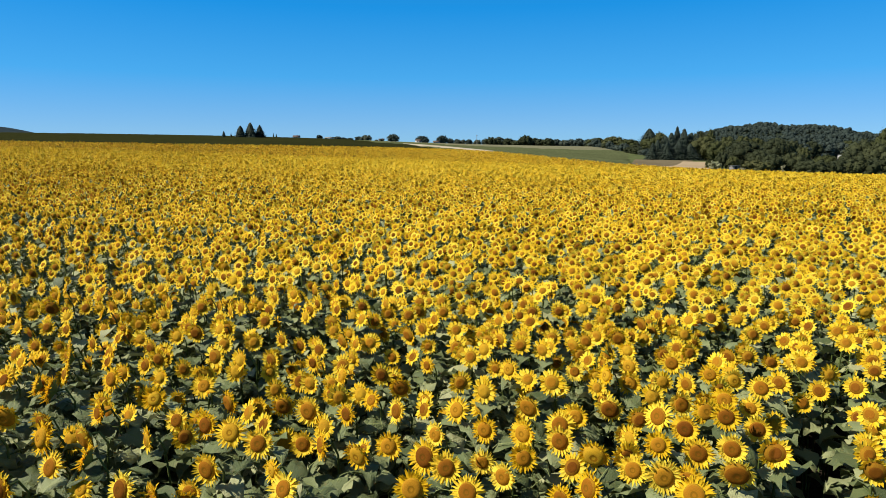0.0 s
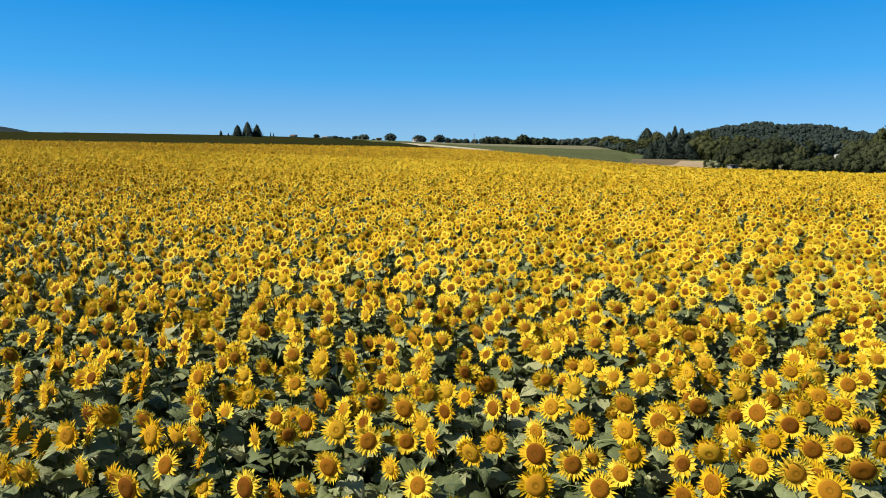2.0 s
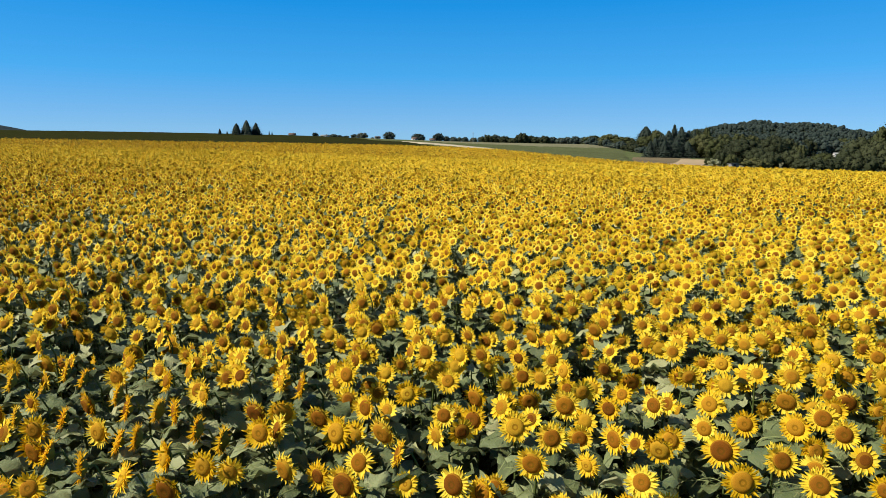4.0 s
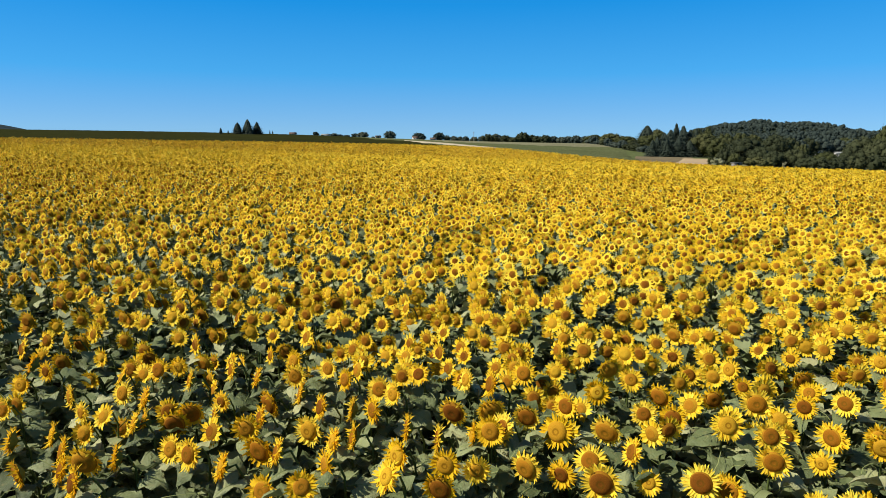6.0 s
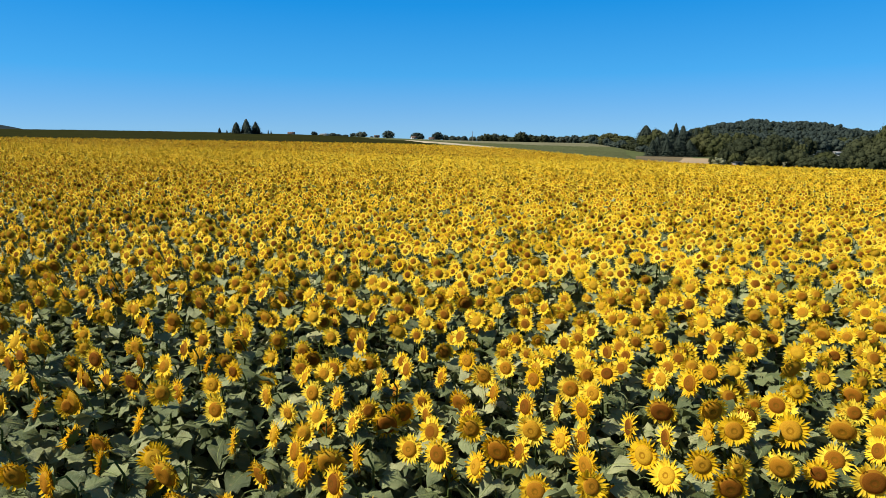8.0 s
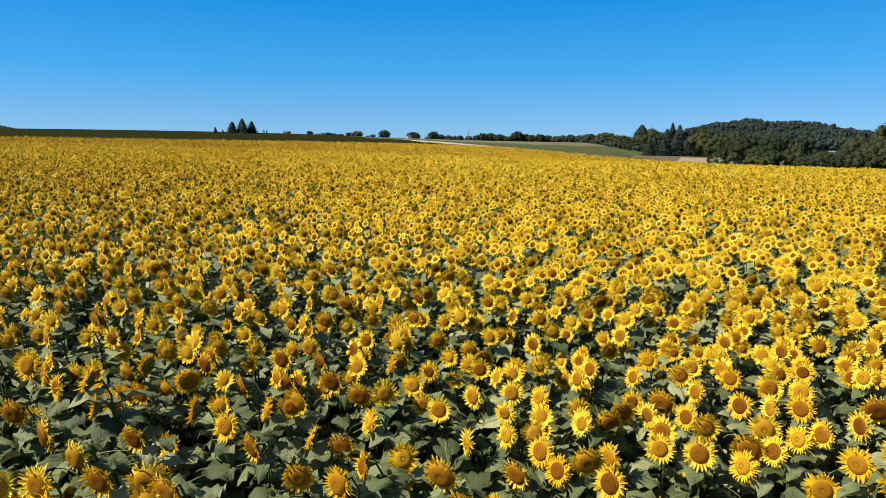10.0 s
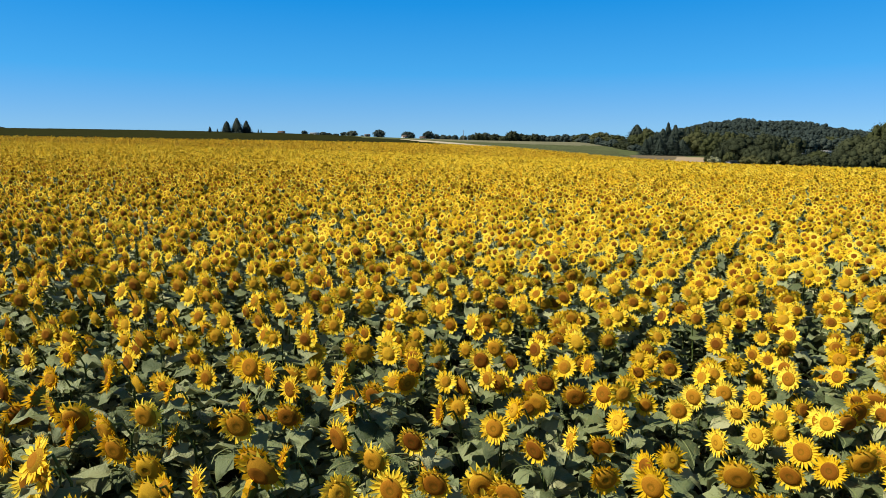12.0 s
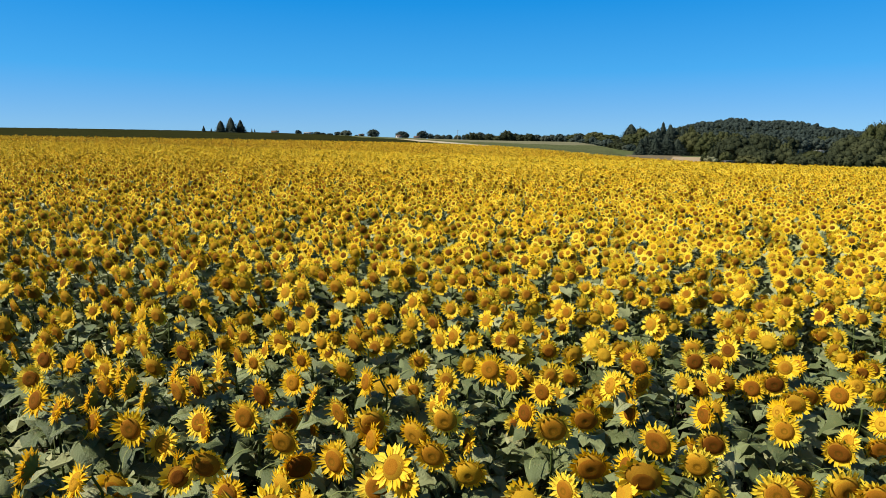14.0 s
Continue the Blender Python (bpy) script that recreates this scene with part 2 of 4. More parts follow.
def patch(name, corners, lift, nu, nv, mat, rough, label, seed):
    """A strip of farmland between four corners, draped over the land, with an uneven top."""
    a, b, c, d = (np.array(p, float) for p in corners)
    u, v = np.linspace(0, 1, nu)[:, None, None], np.linspace(0, 1, nv)[None, :, None]
    p = (a * (1 - u) + b * u) * (1 - v) + (d * (1 - u) + c * u) * v
    rng = np.random.default_rng(seed)
    z = ground_z(p[..., 0], p[..., 1]) + lift + rng.uniform(-rough, rough, (nu, nv))
    z[[0, -1]] -= lift + 0.1
    z[:, [0, -1]] -= lift + 0.1
    ob = new(name, mesh_of(name, np.dstack([p, z]).reshape(-1, 3), grid_faces(nu, nv), [mat], smooth=True))
    return tagged(ob, label, "field", kind="structure")


patch("field_soil", [(-159, -30), (73, -30), (59, 93), (-183, 144)], 0.13, 60, 40, SOIL, 0.02, "brown crumbly soil under the sunflower crop", 1)
patch("dark_crop_field", [(-207, 149), (-4, 195), (-222, 1000), (-549, 683)], 0.9, 90, 60, DARK_CROP, 0.22, "dark green leafy crop field on a rise", 2)
patch("green_crop_field", [(-2, 200), (40, 184), (134, 640), (-216, 1000)], 0.6, 60, 90, GREEN_CROP, 0.22, "pale green crop field behind the sunflowers", 3)
patch("fallow_strip", [(36, 178), (60, 190), (128, 420), (92, 424)], 0.12, 30, 24, FALLOW, 0.05, "dry brown fallow strip of stubble", 4)
patch("stubble_strip", [(-43, 590), (119, 620), (132, 905), (-190, 930)], 0.85, 40, 40, STUBBLE, 0.05, "pale stubble strip at the top of the crop field", 7)
patch("forest_floor", [(150, 400), (420, 330), (620, 900), (200, 1010)], 0.4, 30, 30, LITTER, 0.2, "dark leaf litter under the wooded hill", 8)
patch("dry_meadow", [(112, 322), (190, 296), (330, 470), (165, 455)], 0.25, 24, 24, STUBBLE, 0.05, "pale dry meadow behind the hedge", 9)
patch("bare_earth_patch", [(40, 172), (78, 236), (131, 386), (112, 388)], 0.3, 16, 16, BARE, 0.04, "pale bare earth patch beside the trees", 5)
patch("dirt_track", [(-1, 256), (2, 272), (-49, 378), (-52, 361)], 1.15, 8, 50, TRACK, 0.03, "pale dusty farm track between two fields", 6)


# ---- sunflower shapes ----
class Shape:
    """Triangles gathered piece by piece, with a material number each."""

    def __init__(self):
        self.v, self.f, self.m, self.n = [], [], [], 0

    def add(self, v, f, m):
        v, f = np.asarray(v, float), np.asarray(f, int)
        if f.shape[1] == 4:
            f = np.concatenate([f[:, [0, 1, 2]], f[:, [0, 2, 3]]])
        self.v.append(v)
        self.f.append(f + self.n)
        self.m.append(np.full(len(f), m))
        self.n += len(v)
        return self

    def arrays(self):
        return np.concatenate(self.v), np.concatenate(self.f), np.concatenate(self.m)


MATS = [PETAL, LEAF, BRACT, STEM, DISC, DISC_RING, DISC_HEART, VEIN]
M_PETAL, M_LEAF, M_BRACT, M_STEM, M_DISC, M_RING, M_HEART, M_VEIN = range(8)


def turn_z(a):
    c, s = np.cos(a), np.sin(a)
    return np.array([[c, -s, 0], [s, c, 0], [0, 0, 1.0]])


def turn_y(a):
    c, s = np.cos(a), np.sin(a)
    return np.array([[c, 0, s], [0, 1.0, 0], [-s, 0, c]])


def add_disc(s, r, seg, rings, bulge, rng):
    """The round seed head: a shallow cushion with a rim, a paler ring and a dimpled heart."""
    v, f, m = [], [], []
    prof = [(0.98, -0.16), (1.04, 0.05), (0.90, 0.24), (0.64, 0.34), (0.36, 0.35), (0.18, 0.33)]
    if rings < 5:
        prof = [(1.0, 0.12)] if rings == 1 else [(1.0, -0.05)] + [(q, 0.3) for q in np.linspace(0.62, 0.3, rings - 1)]
    for q, h in prof:
        a = np.arange(seg) * 2 * np.pi / seg
        w = 1 + rng.uniform(-0.03, 0.03, seg)
        v += [(r * q * np.cos(t) * k, r * q * np.sin(t) * k, r * h * bulge) for t, k in zip(a, w)]
    v.append((0, 0, r * bulge * (prof[-1][1] - 0.02)))
    for i in range(len(prof) - 1):
        for j in range(seg):
            j2 = (j + 1) % seg
            a, b, c, d = i * seg + j, i * seg + j2, (i + 1) * seg + j2, (i + 1) * seg + j
            f += [(a, b, c), (a, c, d)]
            m += [M_RING if prof[i][0] > 0.95 else M_HEART if prof[i][0] < 0.5 else M_DISC] * 2
    k = (len(prof) - 1) * seg
    for j in range(seg):
        f.append((k + j, k + (j + 1) % seg, len(v) - 1))
        m.append(M_DISC)
    s.v.append(np.array(v))
    s.f.append(np.array(f) + s.n)
    s.m.append(np.array(m))
    s.n += len(v)


def add_petals(s, r0, length, count, width, lift, detail, rng, mat=M_PETAL, z0=0.0, ragged=0.15):
    """A ring of pointed blades, each folded along its middle and curled a little."""
    for k in range(count):
        a = 2 * np.pi * (k + rng.uniform(-0.3, 0.3)) / count
        if rng.random() < 0.04:
            continue
        ln, wd = length * (1 + rng.uniform(-ragged, ragged)), width * (1 + rng.uniform(-0.2, 0.2))
        up, curl = lift + rng.uniform(-0.25, 0.25), rng.uniform(-0.5, 0.35)
        if rng.random() < 0.08:
            up += 0.7
        steps = [(0.0, 0.55), (0.45, 1.0), (1.0, 0.0)] if detail > 1 else [(0.0, 0.9), (1.0, 0.0)]
        v = []
        for q, w in steps:
            x = r0 + ln * q * np.cos(up * q)
            z = z0 + ln * (np.sin(up) * q + curl * 0.35 * q * q)
            if w == 0:
                v.append((x, rng.uniform(-0.2, 0.2) * wd, z))
            elif detail > 1:
                v += [(x, -wd * w / 2, z + 0.1 * wd), (x, 0, z - 0.12 * wd), (x, wd * w / 2, z + 0.1 * wd)]
            else:
                v += [(x, -wd * w / 2, z), (x, wd * w / 2, z)]
        v = np.array(v) @ turn_z(a).T
        f = [(0, 3, 4), (0, 4, 1), (1, 4, 5), (1, 5, 2), (3, 6, 4), (4, 6, 5)] if detail > 1 else [(0, 2, 1)]
        s.add(v, f, mat)


def add_corolla(s, r0, length, count, lift, rng, z0=0.0):
    """Two overlapping layers of pointed petals that grow from one ring."""
    n = 2 * count
    a = np.arange(n) * 2 * np.pi / n
    v = [(r0 * np.cos(t), r0 * np.sin(t), z0) for t in a]
    f = []
    for layer in (0, 1):
        for k in range(count):
            i = 2 * k + layer
            if rng.random() < 0.04:
                continue
            t = 2 * np.pi * (i + 1) / n + rng.uniform(-0.1, 0.1)
            ln, wd = length * (1 + rng.uniform(-0.3, 0.16)) * (1 - 0.04 * layer), 0.0155 * (1 + rng.uniform(-0.2, 0.2))
            up, curl = lift - 0.28 * layer + rng.uniform(-0.45, 0.45), rng.uniform(-0.9, 0.9)
            if rng.random() < 0.08:
                up += 0.8
            row = []
            for q, y, dz in ((0.45, -wd / 2, 0.1), (0.45, 0.0, -0.12), (0.45, wd / 2, 0.1), (0.78, -wd * 0.3, 0.06), (0.78, 0.0, -0.06), (0.78, wd * 0.3, 0.06), (1.0, rng.uniform(-0.2, 0.2) * wd, 0.0)):
                row.append((r0 + ln * q * np.cos(up * q), y, z0 - 0.005 * layer + ln * (np.sin(up) * q + curl * 0.35 * q * q) + dz * wd))
            o = len(v)
            v += [tuple(p) for p in np.array(row) @ turn_z(t).T]
            b0, b1, b2 = i % n, (i + 1) % n, (i + 2) % n
            f += [(b0, o, o + 1), (b0, o + 1, b1), (b1, o + 1, o + 2), (b1, o + 2, b2), (o, o + 3, o + 4), (o, o + 4, o + 1), (o + 1, o + 4, o + 5), (o + 1, o + 5, o + 2), (o + 3, o + 6, o + 4), (o + 4, o + 6, o + 5)]
    s.add(v, f, M_PETAL)


def add_star(s, r0, length, tips, lift, rng, full=0.0):
    """A ring of pointed petals in one piece, for heads far off; full: how far the petals close up into a plate."""
    a = 2 * np.pi * np.arange(tips) / tips
    rim = r0 + length * full * np.cos(lift)
    v = [(rim * np.cos(t), rim * np.sin(t), length * full * np.sin(lift) + rng.uniform(-0.008, 0.008)) for t in a]
    for t in a:
        ln, up, q = length * rng.uniform(0.8, 1.18), lift + rng.uniform(-0.4, 0.35), t + np.pi / tips + rng.uniform(-0.12, 0.12)
        r = r0 + ln * np.cos(up)
        v.append((r * np.cos(q), r * np.sin(q), ln * np.sin(up)))
    f = [(k, tips + k, (k + 1) % tips) for k in range(tips)]
    if full:
        v.append((0.0, 0.0, -0.004))
        f += [(k, (k + 1) % tips, 2 * tips) for k in range(tips)]
    s.add(v, f, M_PETAL)


def add_calyx(s, rd, r, points):
    """The green back of a head: a cup that ends in pointed bracts."""
    n = 2 * points
    a = np.arange(n) * 2 * np.pi / n
    tip = np.where(np.arange(n) % 2 == 0, 0.95 * r, rd * 0.98)
    zt = np.where(np.arange(n) % 2 == 0, -0.004, -0.012)
    v = np.r_[np.c_[tip * np.cos(a), tip * np.sin(a), zt], np.c_[0.92 * rd * np.cos(a), 0.92 * rd * np.sin(a), np.full(n, -0.02)],
              np.c_[0.3 * rd * np.cos(a), 0.3 * rd * np.sin(a), np.full(n, -0.045)], [[0, 0, -0.05]]]
    f = []
    for k in range(2):
        for j in range(n):
            j2 = (j + 1) % n
            f += [(k * n + j, (k + 1) * n + j, (k + 1) * n + j2), (k * n + j, (k + 1) * n + j2, k * n + j2)]
    f += [(2 * n + j, 3 * n, 2 * n + (j + 1) % n) for j in range(n)]
    s.add(v, f, M_BRACT)


def leaf_shape(length, width, droop, fold, petiole, detail, rng):
    """A heart-shaped blade on a stalk, along +x from the stem, arching down to its tip."""
    s = Shape()
    rise = 0.42 + rng.uniform(-0.15, 0.2)
    px, pz = petiole * np.cos(rise), petiole * np.sin(rise)
    cols = {3: (-1.0, -0.55, 0.0, 0.55, 1.0), 2: (-1.0, 0.0, 1.0), 1: (-1.0, 0.0, 1.0)}[detail]
    rows = {3: [(-0.14, 0.42), (0.0, 0.82), (0.16, 1.0), (0.36, 0.96), (0.58, 0.70), (0.80, 0.36)], 2: [(-0.10, 0.55), (0.10, 0.95), (0.34, 1.0), (0.62, 0.66), (0.84, 0.3)],
            1: [(-0.05, 0.7), (0.4, 1.0)]}[detail]
    n, v = len(cols), []
    for i, (q, w) in enumerate(rows):
        wave = rng.uniform(-0.23, 0.23, n) * width * np.abs(cols)
        w = w * (1 + rng.uniform(-0.12, 0.12))
        for c, dz in zip(cols, wave):
            p = max(q, 0.02) if i == 0 and c == 0 else q + 0.03 * (1 - abs(c))
            e = width * w / 2 * c
            sag = 0.18 * abs(c) ** 2 * width * w
            v.append((px + length * p * (1 - 0.25 * droop * p), e, pz - droop * length * p * p * 0.8 + 0.1 * length * p + fold * abs(e) - sag * droop + dz))
    v.append((px + length * (1 - 0.25 * droop), rng.uniform(-0.1, 0.1) * width, pz - droop * length * 0.9))
    f = []
    for i in range(len(rows) - 1):
        for k in range(n - 1):
            a = n * i + k
            f += [(a, a + 1, a + n + 1), (a, a + n + 1, a + n)]
    a = n * (len(rows) - 1)
    f += [(a + k, a + k + 1, len(v) - 1) for k in range(n - 1)]
    s.add(v, f, M_LEAF)
    if detail == 3:
        mid, t = np.array([v[n * i + 2] for i in range(len(rows))] + [v[-1]]), 0.0032
        rib = np.concatenate([mid + (0, -t, 0.001), mid + (0, 0, 0.005), mid + (0, t, 0.001)])
        k = len(mid)
        s.add(rib, [(i + b, i + 1 + b, i + 1 + b + k, i + b + k) for i in range(k - 1) for b in (0, k)], M_VEIN)
        for i, c in ((1, 0), (1, 4), (2, 0), (2, 4), (3, 0), (3, 4)):
            a, b = np.array(v[n * (i - 1) + 2]), np.array(v[n * i + (1 if c == 0 else 3)])
            e = np.array(v[n * min(i + 1, len(rows) - 1) + c]) * 0.8 + b * 0.2
            s.add([a + (0, 0, 0.003), b + (-0.002, 0, 0.004), b + (0.002, 0, 0.004), e + (0, 0, 0.002)], [(0, 1, 2), (1, 3, 2)], M_VEIN)
    if detail > 1 and petiole > 0:
        t = 0.006
        s.add([(0, -t, 0), (0, t, 0), (0, 0, -t * 1.5), (px, -t, pz), (px, t, pz), (px, 0, pz - t * 1.5)],
              [(0, 3, 4), (0, 4, 1), (1, 4, 5), (1, 5, 2), (2, 5, 3), (2, 3, 0)], M_STEM)
    return s


def tube(points, radii_, sides):
    """A tapering tube along a line."""
    v, f = [], []
    p = np.array(points, float)
    for i in range(len(p)):
        d = p[min(i + 1, len(p) - 1)] - p[max(i - 1, 0)]
        d /= np.linalg.norm(d)
        u = np.cross(d, (0.0, 1.0, 0.02))
        u /= np.linalg.norm(u)
        w = np.cross(d, u)
        for k in range(sides):
            a = 2 * np.pi * k / sides
            v.append(p[i] + radii_[i] * (np.cos(a) * u + np.sin(a) * w))
    for i in range(len(p) - 1):
        for k in range(sides):
            k2 = (k + 1) % sides
            f.append((i * sides + k, i * sides + k2, (i + 1) * sides + k2, (i + 1) * sides + k))
    return np.array(v), np.array(f)


# One row a kind of plant: height, upward tilt of the head in degrees, head radius, petal lift, share of the disc.
KINDS = [
    (1.62, 6, 0.104, 0.10, 0.55), (1.62, 20, 0.098, 0.25, 0.54), (1.60, -8, 0.112, -0.15, 0.60), (1.64, 30, 0.094, 0.15, 0.52),
    (1.60, 12, 0.102, 0.45, 0.57), (1.62, -14, 0.116, 0.30, 0.62), (1.61, 24, 0.108, 0.0, 0.55), (1.60, 2, 0.090, 0.2, 0.50),
    (1.63, 15, 0.104, 0.35, 0.56), (1.61, -9, 0.110, 0.55, 0.60), (1.62, 16, 0.124, 0.12, 0.56), (1.62, 4, 0.122, 0.3, 0.58),
]


RIPE = (2, 5, 9)                                          # nodding, with a large seed head and short petals


def plant_parts(kind, lod):
    """The parts of one plant, standing at the origin, its head turned to +x. Also where the head sits."""
    h, tilt, r, lift, share = KINDS[kind]
    ripe = kind in RIPE
    share *= (1.10, 1.12, 1.14, 1.14, 1.18, 1.26)[lod] if ripe else (1.02, 1.04, 1.04, 1.04, 1.12, 1.24)[lod]
    if lod > 1:
        lift, tilt = min(lift + 0.12, 0.38), max(tilt, (-8, 0, 4, 4)[lod - 2])
    r *= (1.12, 1.12, 1.12, 1.12, 1.14, 1.16)[lod] if kind < 10 else 1.04
    rng = np.random.default_rng(100 + kind)
    parts = []
    bend_x = 0.13 + 0.02 * (kind % 3)
    nod = radians(tilt)
    neck = np.array([bend_x, 0.0, h])
    head_turn = turn_y(np.pi / 2 - nod)
    back = head_turn @ np.array([0, 0, -0.045])
    # stem
    if lod < 3:
        s = Shape()
        side = 0.02 * np.sin(kind * 2.1)
        line = [(0, 0, -0.2), (side, side, h * 0.35), (-side, side, h * 0.7), (0.0, 0, h * 0.93), (bend_x * 0.35, 0, h * 1.0), tuple(neck + back)]
        rad = [0.014, 0.012, 0.010, 0.0085, 0.008, 0.011]
        if lod == 2:
            line, rad = line[2:], rad[2:]
        s.add(*tube(line, rad, 6 if lod == 0 else 4 if lod == 1 else 3), M_STEM)
        parts.append(("stem", s))
    # leaves
    total = (13, 8, 7, 1)[lod] if lod < 4 else 0
    for k in range(total):
        q = k / max(total - 1, 1)
        z = h * (0.93 - 0.46 * q ** 1.2) - (0.03, 0.04, 0.10, 0.36)[lod]
        size = 0.115 + 0.070 * np.sin(min(1, 0.25 + q * 1.1) * 1.6) + rng.uniform(-0.025, 0.03)
        leaf = leaf_shape(size * (1.4, 1.38, 1.25, 1.4)[lod], size * (1.22, 1.2, 1.1, 1.25)[lod], (0.12, 0.12, 0.4, 0.3)[lod] + 0.62 * rng.random() ** 1.5, 0.05 + 0.3 * rng.random(), 0.06 + 0.11 * q + 0.04 * rng.random(),
                          (3, 2, 1, 1)[lod], rng)
        a = k * 2.4 + kind * 0.8 + rng.uniform(-0.3, 0.3)
        roll = rng.uniform(-0.35, 0.35)
        leaf.v = [v @ np.array([[1, 0, 0], [0, np.cos(roll), -np.sin(roll)], [0, np.sin(roll), np.cos(roll)]]).T @ turn_y(rng.uniform(-0.2, 0.35)).T @ turn_z(a).T + (0, 0, z) for v in leaf.v]
        parts.append(("leaf", leaf))
    # head
    rd, ln = r * share, r * (1 - share) + 0.01
    s = Shape()
    add_disc(s, rd * (1.0, 1.0, 1.0, 0.96, 1.0, 1.05)[lod], (18, 12, 8, 6, 4, 4)[lod], (5, 3, 2, 1)[min(lod, 3)], 1.0 + 0.15 * (kind % 3), rng)
    parts.append(("head", s))
    s = Shape()
    if lod == 0:
        add_corolla(s, rd * 0.96, ln * 1.06, 38, lift, rng, 0.004)
    elif lod == 1:
        add_petals(s, rd * 0.95, ln, 22, 0.031, lift, 2, rng)
        add_petals(s, rd * 0.92, ln * 0.95, 14, 0.03, lift - 0.25, 1, rng, z0=-0.006)
    elif lod == 2:
        add_star(s, rd * 0.9, ln * 1.08, 15, lift, rng, 0.25)
        add_petals(s, rd * 0.85, ln * 1.1, 8, 0.034, lift - 0.3, 1, rng, z0=-0.008)
    elif lod == 3:
        add_star(s, rd * 0.9, ln * 1.12, 9, lift + 0.3, rng, 0.2)
    else:
        add_star(s, rd * 0.92, ln * 1.15, 6, lift * 0.5 + 0.35, rng, 0.2 if lod == 4 else 0.0)
    parts.append(("corolla", s))
    if lod < 2:
        s = Shape()
        add_calyx(s, rd, r, (13, 7)[lod])
        parts.append(("calyx", s))
    for name, s in parts:
        if name in ("head", "corolla", "calyx"):
            s.v = [v @ head_turn.T + neck for v in s.v]
    return parts, neck


def merged(parts):
    v, f, m, n = [], [], [], 0
    for _, s in parts:
        a, b, c = s.arrays()
        v.append(a), f.append(b + n), m.append(c)
        n += len(a)
    return np.concatenate(v), np.concatenate(f), np.concatenate(m)


# ---- where the plants stand ----
ROW_TURN = radians(27)                                    # the sowing rows, from the y axis towards +x
FACING = math.atan2(-0.94, -0.34)                         # the way most heads look
HEAD_REACH = 0.14
_rng = np.random.default_rng(7)


def edge_y(x):
    """The far edge of the crop."""
    return np.interp(x, [-183, -113, -76, -28, -2, 15, 29, 40, 54, 85], [144, 140, 146, 183, 183, 161, 134, 116, 94, 80])


def sown(y0, y1, x_margin, thin_to, seed, step=0.185):
    """Head places in rows between two depths, with gaps where plants failed."""
    rng = np.random.default_rng(seed)
    row = 0.60
    u, w = np.array([np.sin(ROW_TURN), np.cos(ROW_TURN)]), np.array([np.cos(ROW_TURN), -np.sin(ROW_TURN)])
    far = 1.3 * y1 + 30
    i, j = np.meshgrid(np.arange(-far / row, far / row), np.arange(-far / step, far / step))
    i, j = i.ravel(), j.ravel()
    p = i[:, None] * row * w + (j[:, None] + 0.5 * (i[:, None] % 2)) * step * u
    across = p @ w
    tram = ((np.abs(across - 0.5) < 0.24) | (np.abs(across - 2.15) < 0.24)) & (p[:, 1] > 21) & (rng.random(len(p)) < 0.45)   # wheel tracks of the sprayer
    keep = (p[:, 1] > y0) & (p[:, 1] <= y1) & (p[:, 0] > -12.6 - 0.80 * np.maximum(p[:, 1], 0) - x_margin) & (p[:, 0] < 0.70 * np.maximum(p[:, 1], 0) + 1.8 + x_margin) & ~tram
    p = p[keep]
    p = p + rng.normal(0, 1, p.shape) * (0.15, 0.08)
    keep = (p[:, 1] < edge_y(p[:, 0])) & (rng.random(len(p)) < thin_to)
    p = p[keep]
    patchy = np.sin(p[:, 0] * 1.3 + 2 * np.sin(p[:, 1] * 0.7)) * np.sin(p[:, 1] * 1.1 + 1.7 * np.sin(p[:, 0] * 0.45))
    return p[rng.random(len(p)) > 0.05 + 0.45 * (patchy > 0.72)]


def ripeness(x, y):
    """The share of ripe plants, which grows towards the west of the field."""
    return 0.10 + 0.60 * np.clip(0.5 - (x + 9 + 0.22 * y) / (9 + 0.3 * np.abs(y)), 0, 1)


